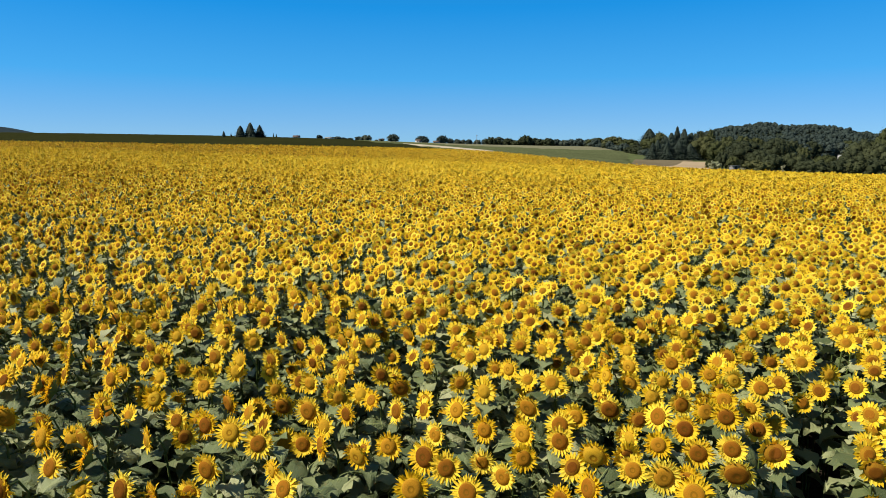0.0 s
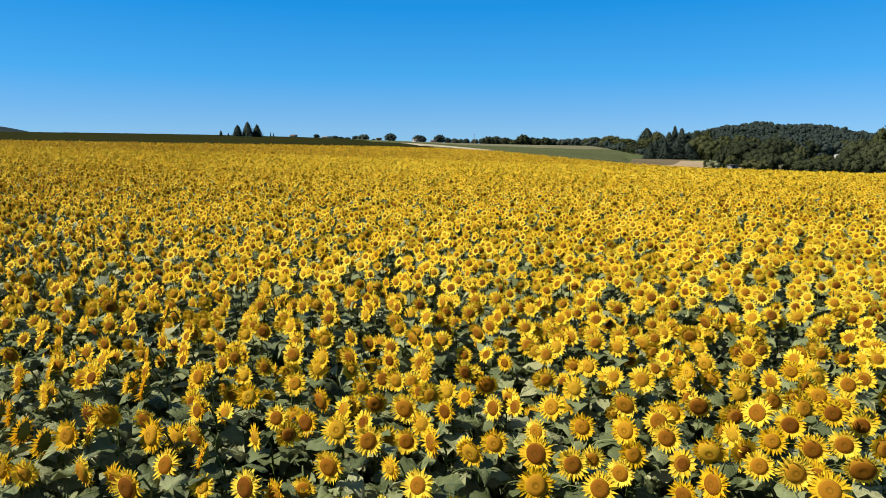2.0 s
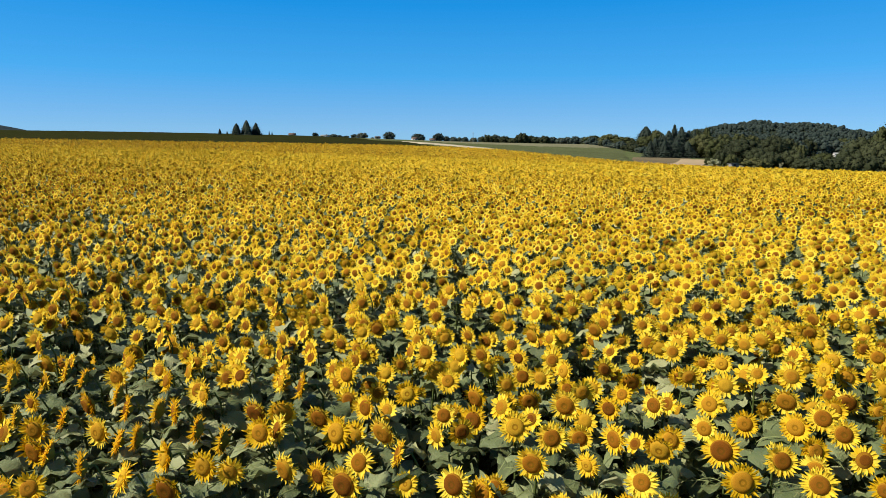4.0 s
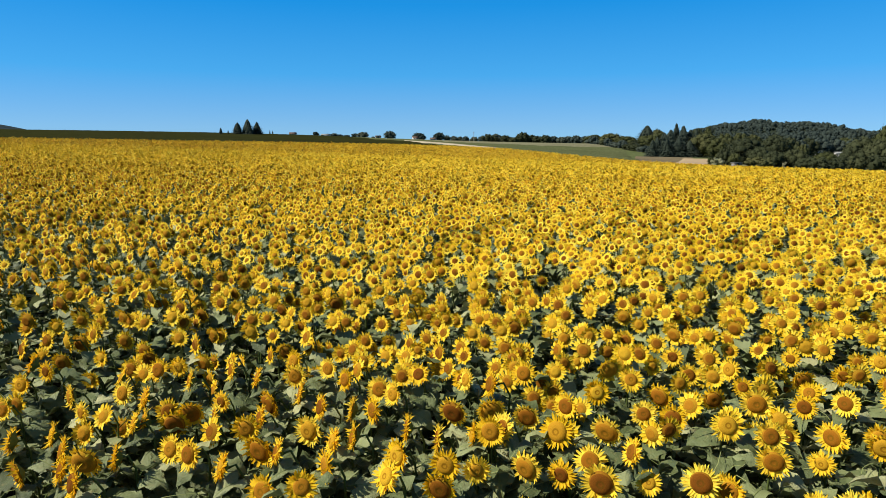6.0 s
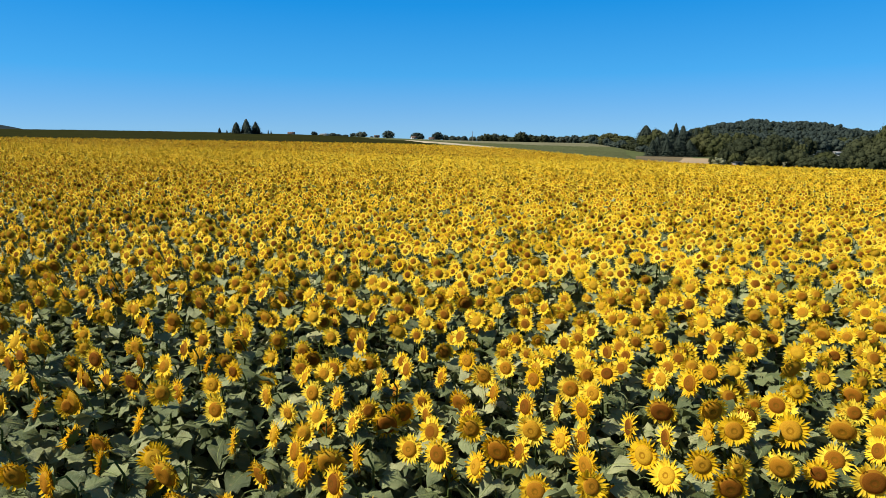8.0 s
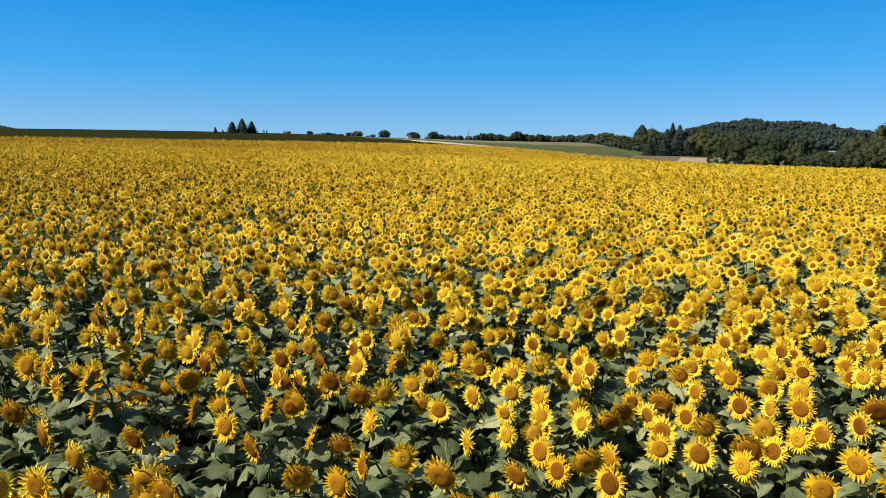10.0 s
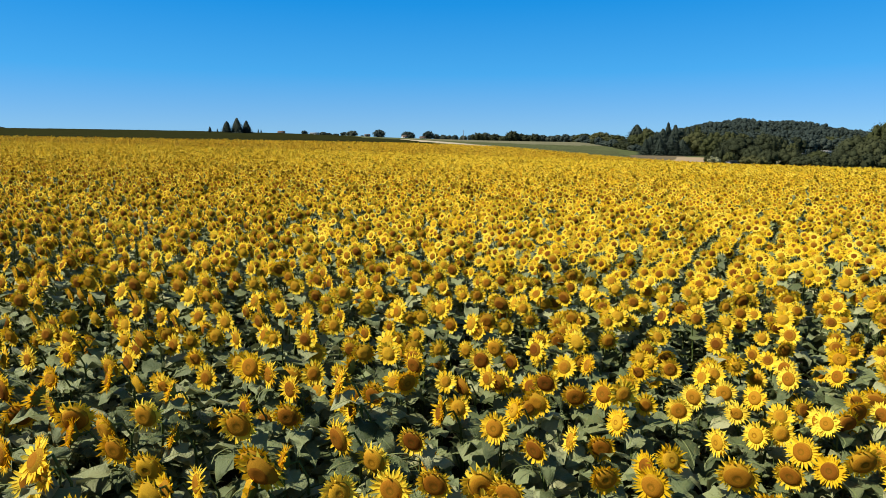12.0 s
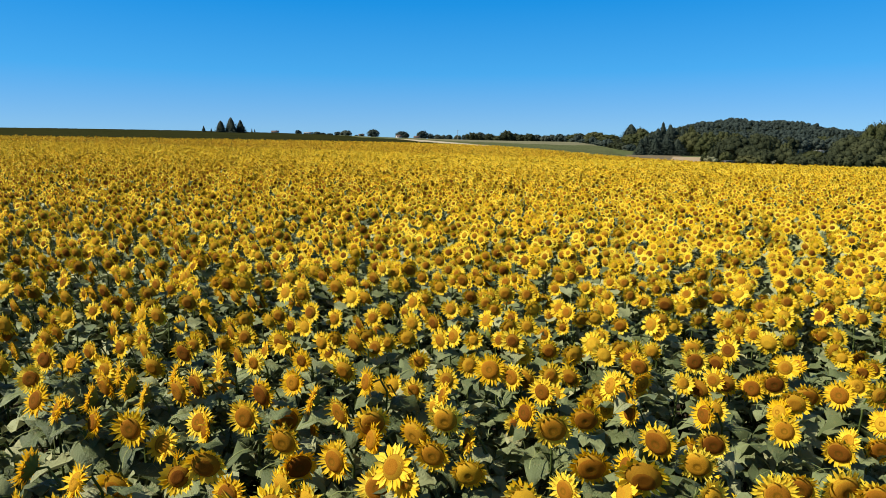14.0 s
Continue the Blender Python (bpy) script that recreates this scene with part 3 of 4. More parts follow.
def field_of(name, p, lod, grow, seed, label, sink=0.0):
    """Many plants of all kinds joined into one crop."""
    rng = np.random.default_rng(seed)
    temps = [merged(plant_parts(k, lod)[0]) for k in range(len(KINDS))]
    kind = np.array([0, 1, 3, 4, 6, 7, 8, 0, 6, 10])[rng.integers(0, 10, len(p))]
    kind = np.where(rng.random(len(p)) < ripeness(p[:, 0], p[:, 1]), np.array(RIPE)[rng.integers(0, 3, len(p))], kind)
    yaw = FACING + rng.normal(0, radians(20 if lod < 3 else 26), len(p)).clip(-0.7, 0.45) + (rng.random(len(p)) < (0.02 if lod < 2 else 0.0)) * rng.uniform(-2, 2, len(p))
    size = grow * (1 + rng.normal(0, 0.07, len(p)).clip(-0.2, 0.16))
    lean = rng.normal(0, 0.06, (len(p), 2))
    z = ground_z(p[:, 0], p[:, 1])
    vs, fs, ms, n = [], [], [], 0
    for k, (v, f, m) in enumerate(temps):
        at = np.nonzero(kind == k)[0]
        if not len(at):
            continue
        c, s = np.cos(yaw[at])[:, None], np.sin(yaw[at])[:, None]
        q = size[at][:, None]
        x, y, h = v[None, :, 0] * q, v[None, :, 1] * q, v[None, :, 2] * (1 + 0.6 * (q / grow - 1)) + rng.normal(0, 0.05, (len(at), 1))
        if lod > 2:
            h = h + rng.normal(0, 0.09, (len(at), 1))
        wx = x * c - y * s + (p[at, 0] - HEAD_REACH * np.cos(yaw[at]))[:, None] + lean[at, :1] * (h - 1.6)
        wy = x * s + y * c + (p[at, 1] - HEAD_REACH * np.sin(yaw[at]))[:, None] + lean[at, 1:] * (h - 1.6)
        wz = h + z[at][:, None] + sink
        vs.append(np.stack([wx, wy, wz], -1).reshape(-1, 3))
        fs.append((f[None] + (np.arange(len(at)) * len(v))[:, None, None]).reshape(-1, 3) + n)
        ms.append(np.tile(m, len(at)))
        n += len(at) * len(v)
    me = mesh_of(name, np.concatenate(vs), np.concatenate(fs), MATS, np.concatenate(ms), smooth=lod < 2)
    return tagged(new(name, me), label, "sunflowers", kind="stuff")


# ---- trees, hedges and far things ----
def broadleaf(name, seed, leaf_mat, cards=620, lumps=11, low=0.16, label="", category="tree", group=""):
    """A tree of unit height and width: tapered trunk with limbs, and a crown of leaf sprays in uneven lumps."""
    rng = np.random.default_rng(seed)
    tree = new(name)
    t = Shape()
    t.add(*tube([(0, 0, -0.05), (0.01, 0, 0.15), (-0.01, 0.01, 0.4), (0.01, 0, 0.7)], [0.035, 0.026, 0.02, 0.008], 7), 0)
    for k in range(5):
        a, z = k * 1.3 + rng.uniform(0, 1), 0.2 + 0.08 * k
        t.add(*tube([(0, 0, z), (0.14 * np.cos(a), 0.14 * np.sin(a), z + 0.12), (0.3 * np.cos(a), 0.3 * np.sin(a), z + 0.2)], [0.014, 0.009, 0.003], 5), 0)
    v, f, _ = t.arrays()
    part("trunk", mesh_of("trunk", v, f, [BARK], smooth=True), tree)
    s = Shape()
    # lumps spread over a dome, larger low down, and a skirt of boughs below
    blobs = [(np.array([0.0, 0.0, 0.45]), 0.27)]
    stretch, slant = rng.uniform(0.9, 1.08), rng.uniform(-0.05, 0.05, 2)
    for k in range(lumps):
        q = (k + 0.5) / lumps
        z, a = 1 - 1.35 * q, k * 2.4 + rng.uniform(-0.35, 0.35)
        wide = np.sqrt(max(0.0, 1 - z * z))
        r = rng.uniform(0.11, 0.17) + 0.05 * q
        reach = 0.34 * rng.uniform(0.86, 1.08)
        blobs.append((np.array([reach * wide * np.cos(a) + slant[0] * z, reach * wide * np.sin(a) + slant[1] * z, 0.50 + (0.47 - r) * z * stretch]), r))
    for k in range(6):
        a = k * 1.05 + rng.uniform(-0.3, 0.3)
        blobs.append((np.array([0.27 * np.cos(a), 0.27 * np.sin(a), low + rng.uniform(0.12, 0.24)]), rng.uniform(0.13, 0.19)))
    u, w = np.meshgrid(np.linspace(0.1, np.pi - 0.3, 6), np.arange(10) * 2 * np.pi / 10, indexing="ij")
    d = np.stack([np.sin(u) * np.cos(w), np.sin(u) * np.sin(w), np.cos(u)], -1).reshape(-1, 3)
    s.add(np.array([0, 0, 0.5]) + d * (0.31, 0.31, 0.34) * rng.uniform(0.75, 1.0, (len(d), 1)), grid_faces(6, 10, True)[:, ::-1], 0)
    ball = [np.array([np.sin(p) * np.cos(q), np.sin(p) * np.sin(q), np.cos(p)]) for p in (0.15, 0.8, 1.4, 2.0) for q in np.arange(7) * 2 * np.pi / 7]
    for c, r in blobs[1:]:
        s.add(c + np.array(ball) * r * 0.76 * rng.uniform(0.86, 1.08, (len(ball), 1)), grid_faces(4, 7, True)[:, ::-1], 0)
        for _ in range(int(cards * r * r / sum(b[1] ** 2 for b in blobs))):
            d = rng.normal(0, 1, 3)
            d /= np.linalg.norm(d)
            p = c + d * r * rng.uniform(0.78, 1.14)
            if p[2] < low:
                continue
            n = d + (p - (0, 0, 0.40)) * 0.9 + rng.normal(0, 0.26, 3)
            n /= np.linalg.norm(n)
            e = np.cross(n, rng.normal(0, 1, 3))
            e /= np.linalg.norm(e)
            g = np.cross(n, e)
            k = rng.uniform(0.6, 1.25) * math.sqrt(1.1 / cards)
            s.add([p - e * k, p + g * k * 0.7 + n * 0.01, p + e * k, p - g * k * 0.7 - n * 0.012], [(0, 1, 2, 3)], 0)
    v, f, _ = s.arrays()
    part("crown", mesh_of("crown", v, f, [leaf_mat]), tree)
    return tagged(tree, label, category, group)


def conifer(name, seed, mat, tiers=17, blades=11, label="", group="", full=0.65):
    """A spruce of unit height and width: straight trunk and whorls of drooping boughs that shorten to the tip."""
    rng = np.random.default_rng(seed)
    tree = new(name)
    v, f = tube([(0, 0, -0.05), (0, 0, 0.5), (0, 0, 0.97)], [0.022, 0.014, 0.003], 6)
    part("trunk", mesh_of("trunk", v, f, [BARK], smooth=True), tree)
    s = Shape()
    a = np.arange(9) * 2 * np.pi / 9
    phase = rng.uniform(0, 6.28, 3)

    def reach(q, t):
        """How far the boughs stand out at a height q and a bearing t: whorls of uneven length."""
        return (0.40 * (1 - q) ** full + 0.012) * (1 + 0.14 * np.sin(2 * t + phase[0]) + 0.12 * np.sin(5 * t + phase[1] + 6 * q) + 0.2 * np.sin(tiers * 2.6 * q + phase[2] + 1.5 * np.sin(t)))

    s.add(np.concatenate([np.c_[0.72 * reach(q, a) * np.cos(a), 0.72 * reach(q, a) * np.sin(a), np.full(9, 0.03 + 0.94 * q)] for q in (0.0, 0.25, 0.5, 0.75, 0.97)]), grid_faces(5, 9, True)[:, ::-1], 0)
    for _ in range(tiers * blades * 4):
        q, t = 1 - np.sqrt(rng.random()), rng.uniform(0, 2 * np.pi)
        r, k = reach(q, t) * rng.uniform(0.72, 1.12), rng.uniform(0.016, 0.034) * (1 - 0.45 * q)
        z = 0.04 + 0.94 * q - 0.10 * r
        tip = rng.uniform(0.02, 0.055) * (1 - 0.4 * q)
        p = np.array([(r - tip, -k, z + 0.012), (r + tip, 0, z - tip * rng.uniform(0.3, 1.1)), (r - tip, k, z + 0.012), (r - 2 * tip, 0, z + 0.03)])
        s.add(p @ turn_z(t).T, [(0, 1, 2, 3)], 0)
    v, f, _ = s.arrays()
    part("crown", mesh_of("crown", v, f, [mat]), tree)
    return tagged(tree, label, "tree", group)


SPRUCES = [
    (-275.3, 686, 11.8, 8.6), (-266.0, 691, 15.8, 11.1), (-258.6, 699, 13.2, 10.0), (-290.1, 676, 5.3, 5.4), (-282.0, 676, 3.1, 3.6), (-322.4, 927, 4.5, 3.3),
    (-320.2, 933, 3.8, 3.3),
]
FAR_TREES = [
    (-273.6, 1000, 7.0, 10.2), (-168.8, 964, 4.6, 5.2),
    (-238.7, 976, 5.4, 12.2), (-237.7, 1013, 4.1, 10.0), (-221.1, 988, 3.5, 10.6), (-211.1, 1000, 6.6, 12.5), (-193.7, 976, 9.6, 18.3), (-175.8, 964, 2.6, 6.0),
    (-151.6, 976, 13.0, 18.3), (-111.7, 1025, 12.5, 22.0), (-79.9, 1013, 14.4, 18.1), (-67.2, 1025, 9.6, 11.0), (-56.1, 1037, 9.1, 13.0), (-47.0, 1037, 8.4, 9.3),
    (-37.9, 1037, 9.6, 12.0), (-23.6, 1013, 9.2, 12.7), (-12.2, 1025, 10.3, 12.8),
]
TREE_LINE = [
    (-2.9, 903, 14.9, 16.1), (10.0, 927, 13.7, 14.9), (22.6, 915, 13.3, 14.7), (33.9, 897, 11.2, 12.8), (45.8, 903, 16.1, 16.1), (59.1, 927, 14.7, 16.6),
    (68.2, 909, 14.1, 14.6), (77.4, 897, 12.7, 14.4), (90.0, 915, 13.4, 14.7), (99.0, 897, 12.8, 12.8), (110.5, 909, 11.8, 13.0), (117.2, 884, 14.1, 13.4),
    (128.5, 878, 13.9, 12.5),
]
BACK_TREES = [
    (124.3, 781, 12.6, 20.9), (141.2, 769, 14.6, 24.7), (156.9, 756, 11.5, 23.0), (154.0, 720, 3.8, 19.3), (130.5, 732, 3.5, 26.2), (116.7, 756, 4.1, 17.6),
    (163.0, 720, 7.2, 15.4), (175.3, 683, 18.7, 13.4), (162.9, 659, 10.9, 14.1), (166.0, 610, 15.4, 14.2), (162.3, 640, 16.3, 18.3), (170.1, 616, 17.8, 17.6),
    (182.1, 610, 18.7, 18.5), (202.0, 634, 17.1, 18.1), (163.1, 683, 12.1, 17.1),
]
CONIFERS = [
    (165.3, 695, 22.9, 17.2), (104.4, 428, 11.5, 6.3), (117.9, 452, 17.5, 10.1), (124.8, 461, 20.3, 9.4), (133.6, 479, 25.5, 8.9), (135.5, 468, 23.6, 11.4),
    (141.5, 471, 20.9, 10.6), (110.2, 439, 13.9, 8.1), (113.5, 428, 12.1, 7.9), (121.8, 431, 13.8, 8.8), (128.9, 430, 11.6, 8.1), (149.2, 483, 21.8, 9.0),
]
WOOD_EDGE = [
    (111.5, 320, 8.7, 7.2), (114.6, 315, 6.9, 6.6), (129.6, 342, 15.2, 20.9), (127.5, 350, 11.1, 12.6), (131.4, 327, 10.8, 11.9), (167.5, 396, 16.3, 17.7),
    (132.3, 314, 9.7, 10.3), (142.7, 315, 10.8, 12.9), (145.2, 308, 6.9, 11.5), (156.9, 316, 9.8, 14.0), (159.5, 306, 8.0, 12.9), (166.8, 310, 12.6, 13.8),
    (178.1, 322, 18.4, 19.7), (175.9, 305, 16.9, 16.3), (185.3, 309, 18.0, 19.3), (193.0, 307, 18.6, 22.6),
    (185.4, 315, 25.3, 16.6), (193.0, 317, 26.5, 20.2), (199.7, 315, 25.7, 20.4),
]
SECOND_ROW = [
    (147.2, 457, 18.5, 23.1), (147.9, 431, 12.8, 13.0), (156.9, 443, 14.8, 13.4), (140.9, 414, 13.7, 13.4), (190.1, 608, 23.6, 15.7),
    (211.7, 643, 25.6, 9.3), (180.3, 715, 20.4, 13.9),
]
MIDDLE_WOOD = [
    (266.9, 593, 18.0, 16.2), (275.1, 595, 16.8, 16.4), (302.3, 632, 18.2, 18.8), (220.2, 472, 12.3, 10.2), (332.7, 673, 19.0, 24.1), (348.2, 676, 18.5, 24.4),
    (370.6, 698, 21.0, 28.2), (240.9, 550, 15.8, 13.9), (374.6, 685, 20.0, 27.9),
    (375.2, 661, 19.0, 27.1), (386.9, 655, 20.5, 29.9), (398.2, 648, 21.9, 29.9), (236.0, 595, 19.7, 17.1), (212.3, 600, 19.5, 19.4), (247.4, 651, 21.3, 25.0), (228.0, 606, 20.5, 20.0), (262.0, 612, 20.0, 21.0), (240.0, 638, 22.0, 22.0), (274.0, 640, 19.0, 20.0), (255.0, 594, 19.4, 19.7),
]
SHRUBS = [
    (96.8, 295, 4.4, 3.9), (119.9, 303, 6.1, 11.0), (122.2, 298, 5.3, 8.6), (143.8, 295, 7.6, 11.1), (149.6, 292, 7.2, 9.4),
    (157.4, 291, 8.4, 11.2), (163.4, 287, 9.4, 12.4), (170.2, 283, 9.6, 12.4),
]


def planted(protos, rows, seed, sunk=0.1):
    """Sets copies of the given trees at the places of a table of x, y, height and width."""
    rng = np.random.default_rng(seed)
    for x, y, h, w in rows:
        sink = sunk * h
        k = int(rng.integers(0, len(protos)))
        thing, used_ = protos[k]
        m = Matrix.Translation((x, y, float(ground_z(x, y)) - sink)) @ Matrix.Rotation(rng.uniform(0, 6.28), 4, "Z") @ Matrix.Diagonal((w, w, h + sink, 1))
        if used_:
            copy_thing(thing, m @ Matrix.Diagonal((*thing.scale, 1)).inverted())
        else:
            thing.matrix_basis = m
            protos[k][1] = True


def wood(group, label, mats, seed, count, cards, lumps=10):
    return [[broadleaf("tree", seed + k, mats[k % len(mats)], cards, lumps + k, 0.02 + 0.03 * (k % 3), label, "tree", group), False] for k in range(count)]


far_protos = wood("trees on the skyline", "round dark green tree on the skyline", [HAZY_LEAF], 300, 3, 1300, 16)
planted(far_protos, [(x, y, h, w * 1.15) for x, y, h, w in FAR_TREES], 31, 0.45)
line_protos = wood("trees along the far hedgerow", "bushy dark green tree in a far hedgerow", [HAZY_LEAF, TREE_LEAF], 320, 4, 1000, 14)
planted(line_protos, [(x, y, h * (0.92, 1.12, 0.98)[k % 3], w * 1.3) for k, (x, y, h, w) in enumerate(TREE_LINE)], 32)
planted(line_protos, [(x + 6, y + 15, h * 0.8, w * 1.3) for x, y, h, w in TREE_LINE], 33)
back_protos = wood("trees behind the green field", "olive green tree behind the crop field", [OLIVE_LEAF, TREE_LEAF], 340, 3, 1200, 16)
planted(back_protos, [(x, y, h, w * 1.25) for x, y, h, w in BACK_TREES], 34)
planted([[conifer("spruce", 360 + k, NEEDLE, 20, 15, "tall dark spruce with pointed top", "spruces in the distance", 0.66), False] for k in range(3)], [(x, y, h + 2.0, w * (2.0 if h > 8 else 1.1)) for x, y, h, w in SPRUCES], 35)
planted([[conifer("conifer", 370 + k, NEEDLE, 22, 15, "dark conifer at the edge of the wood", "conifers at the wood edge", 0.78), False] for k in range(3)], [(x, y, h, w * 2.25) for x, y, h, w in CONIFERS], 36)
edge_protos = wood("trees at the wood edge", "full green tree at the edge of the wood", [TREE_LEAF, OLIVE_LEAF, TREE_LEAF, OLIVE_LEAF, TREE_LEAF], 380, 5, 2600, 20)
planted(edge_protos, WOOD_EDGE, 37)
planted(wood("trees behind the bare earth", "rounded olive green tree behind the bare earth", [OLIVE_LEAF, TREE_LEAF], 450, 2, 2200, 20), SECOND_ROW, 47)
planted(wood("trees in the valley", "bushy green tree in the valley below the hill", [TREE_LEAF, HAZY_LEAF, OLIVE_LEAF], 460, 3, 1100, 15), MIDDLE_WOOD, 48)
HEDGE = [
    (111.0, 733, 6.2, 10.9), (110.8, 700, 10.6, 11.9), (112.1, 678, 5.7, 10.9), (113.8, 660, 6.7, 9.5), (115.7, 645, 9.6, 9.1), (117.8, 632, 6.2, 10.5), (120.0, 620, 6.2, 10.6), (122.2, 610, 9.1, 11.8), (124.4, 600, 5.6, 10.5), (126.5, 590, 6.6, 9.0), (128.6, 580, 6.7, 11.3), (130.6, 572, 5.4, 8.8), (132.6, 563, 6.8, 9.6),
]
planted(line_protos, HEDGE, 44)
shrub_protos = [[broadleaf("shrub", 400 + k, (OLIVE_LEAF, TREE_LEAF)[k], 700, 9, 0.02, "low dark shrub at the foot of the wood", "shrub", "shrubs at the wood edge"), False] for k in range(2)]
planted(shrub_protos, SHRUBS, 38)
planted([[broadleaf("shrub", 403, PALE_LEAF, 420, 8, 0.02, "pale flowering shrub beside the bare earth", "shrub", "shrubs at the wood edge"), False]], [(96.1, 285, 4.1, 6.4)], 38)


# ---- the wooded hill beyond the valley ----
def hill_z(x, y):
    """A long rounded hill with a flat top, which falls off to the east."""
    crest = np.interp(x, [520, 601, 656, 709, 761, 790, 807, 823, 834, 850, 866, 903, 979, 995, 1013, 1059, 1135, 1400], [20, 40, 50, 67, 71, 77, 81, 75, 67, 70, 66, 74, 65, 56, 51, 42, 37, 8])
    across = (y - (2330 - 0.40 * x)) / 420
    fold = 11 * np.exp(-((across + 0.40 + 0.08 * np.sin(x / 55)) / 0.13) ** 2) + 7 * np.exp(-((across + 0.72 + 0.06 * np.sin(x / 40 + 1)) / 0.09) ** 2)   # hollows between the terraces
    return -6 - fold + (crest + 6) * np.where(across < 0, np.cos(np.clip(across, -1, 0) * np.pi / 2) ** 1.3, np.cos(np.clip(across * 0.6, 0, 1) * np.pi / 2))


hx, hy = np.meshgrid(np.linspace(460, 1480, 52), np.linspace(1350, 2700, 46), indexing="ij")
tagged(new("wooded_hill", mesh_of("wooded_hill", np.stack([hx, hy, hill_z(hx, hy)], -1).reshape(-1, 3), grid_faces(52, 46), [LITTER], smooth=True)), "long wooded hill beyond the valley", "hill", kind="structure")


def hill_wood():
    """The far wood: rounded crowns of many sizes, each a lumpy dome with leaf sprays."""
    rng = np.random.default_rng(71)
    u, w = np.meshgrid(np.linspace(0.12, 2.2, 4), np.arange(6) * 2 * np.pi / 6, indexing="ij")
    dome = np.stack([np.sin(u) * np.cos(w), np.sin(u) * np.sin(w), np.cos(u)], -1).reshape(-1, 3)
    faces = grid_faces(4, 6, True)[:, ::-1]
    s = Shape()
    spots = np.stack([rng.uniform(540, 1330, 9000), rng.uniform(1560, 2130, 9000)], -1)
    aside = spots[:, 1] - (2330 - 0.40 * spots[:, 0])
    spots = spots[(aside > -390) & (aside < 60)]
    size = 3.4 + 5.6 * rng.random(len(spots)) ** 2
    kept = []
    for p, r in zip(spots, size):                         # no two crowns stand in one another
        if all((p[0] - q[0]) ** 2 + (p[1] - q[1]) ** 2 > (0.55 * (r + k)) ** 2 for q, k in kept):
            kept.append((p, r))
    heights = hill_z(np.array([p[0] for p, r in kept]), np.array([p[1] for p, r in kept]))
    for ((x, y), r), z in zip(kept, heights):
        # older stands rise over younger ones
        stand = np.sin(x / 11.0 + 2.0 * np.sin(y / 31.0)) * np.sin(y / 17.0 + 1.5 * np.sin(x / 23.0))
        tall = r * rng.uniform(0.7, 1.15)
        c = np.array([x, y, z + 5.0 + 4.0 * stand + rng.uniform(-1.5, 1.5)])
        lump = 1 + rng.uniform(-0.2, 0.2, len(dome))
        s.add(c + dome * lump[:, None] * (r * 0.85, r * 0.85, tall * 0.9), faces, 0)
        d = rng.normal(0, 1, (26, 3))
        d[:, 2] = np.abs(d[:, 2]) - 0.25
        d[:, 1] -= 0.4
        d /= np.linalg.norm(d, axis=1)[:, None]
        p = c + d * rng.uniform(0.75, 1.15, (26, 1)) * (r, r, tall)
        d = d + rng.normal(0, 0.35, d.shape)
        d /= np.linalg.norm(d, axis=1)[:, None]
        e = np.cross(d, rng.normal(0, 1, (26, 3)))
        e /= np.linalg.norm(e, axis=1)[:, None]
        g = np.cross(d, e)
        k = rng.uniform(0.7, 1.7, (26, 1))
        v = np.stack([p - e * k, p + g * k * 0.8, p + e * k - d * 0.4, p - g * k * 0.8], 1).reshape(-1, 3)
        s.add(v, np.arange(len(v)).reshape(-1, 4), 0)
    v, f, _ = s.arrays()
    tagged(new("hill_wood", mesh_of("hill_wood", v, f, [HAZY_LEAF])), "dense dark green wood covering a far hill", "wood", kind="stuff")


hill_wood()


def distant_hill():
    u, w = np.meshgrid(np.linspace(0, 1, 24), np.linspace(0, 2 * np.pi, 60, endpoint=False), indexing="ij")
    rng = np.random.default_rng(8)
    x, y = -2840 + 800 * u * np.cos(w), 3050 + 500 * u * np.sin(w)
    z = ground_z(x, y) - 6 + 122 * np.cos(u * np.pi / 2).clip(0) ** 0.9 + rng.uniform(-3, 3, x.shape) * (u < 0.98)
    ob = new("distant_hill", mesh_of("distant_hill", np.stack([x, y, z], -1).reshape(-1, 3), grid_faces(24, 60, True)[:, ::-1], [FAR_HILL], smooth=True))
    tagged(ob, "wooded hill far away, tinted blue by haze", "hill", kind="structure")


distant_hill()


def box(x0, x1, y0, y1, z0, z1):
    v = [(x, y, z) for z in (z0, z1) for y in (y0, y1) for x in (x0, x1)]
    return v, [(0, 2, 3, 1), (4, 5, 7, 6), (0, 1, 5, 4), (2, 6, 7, 3), (0, 4, 6, 2), (1, 3, 7, 5)]


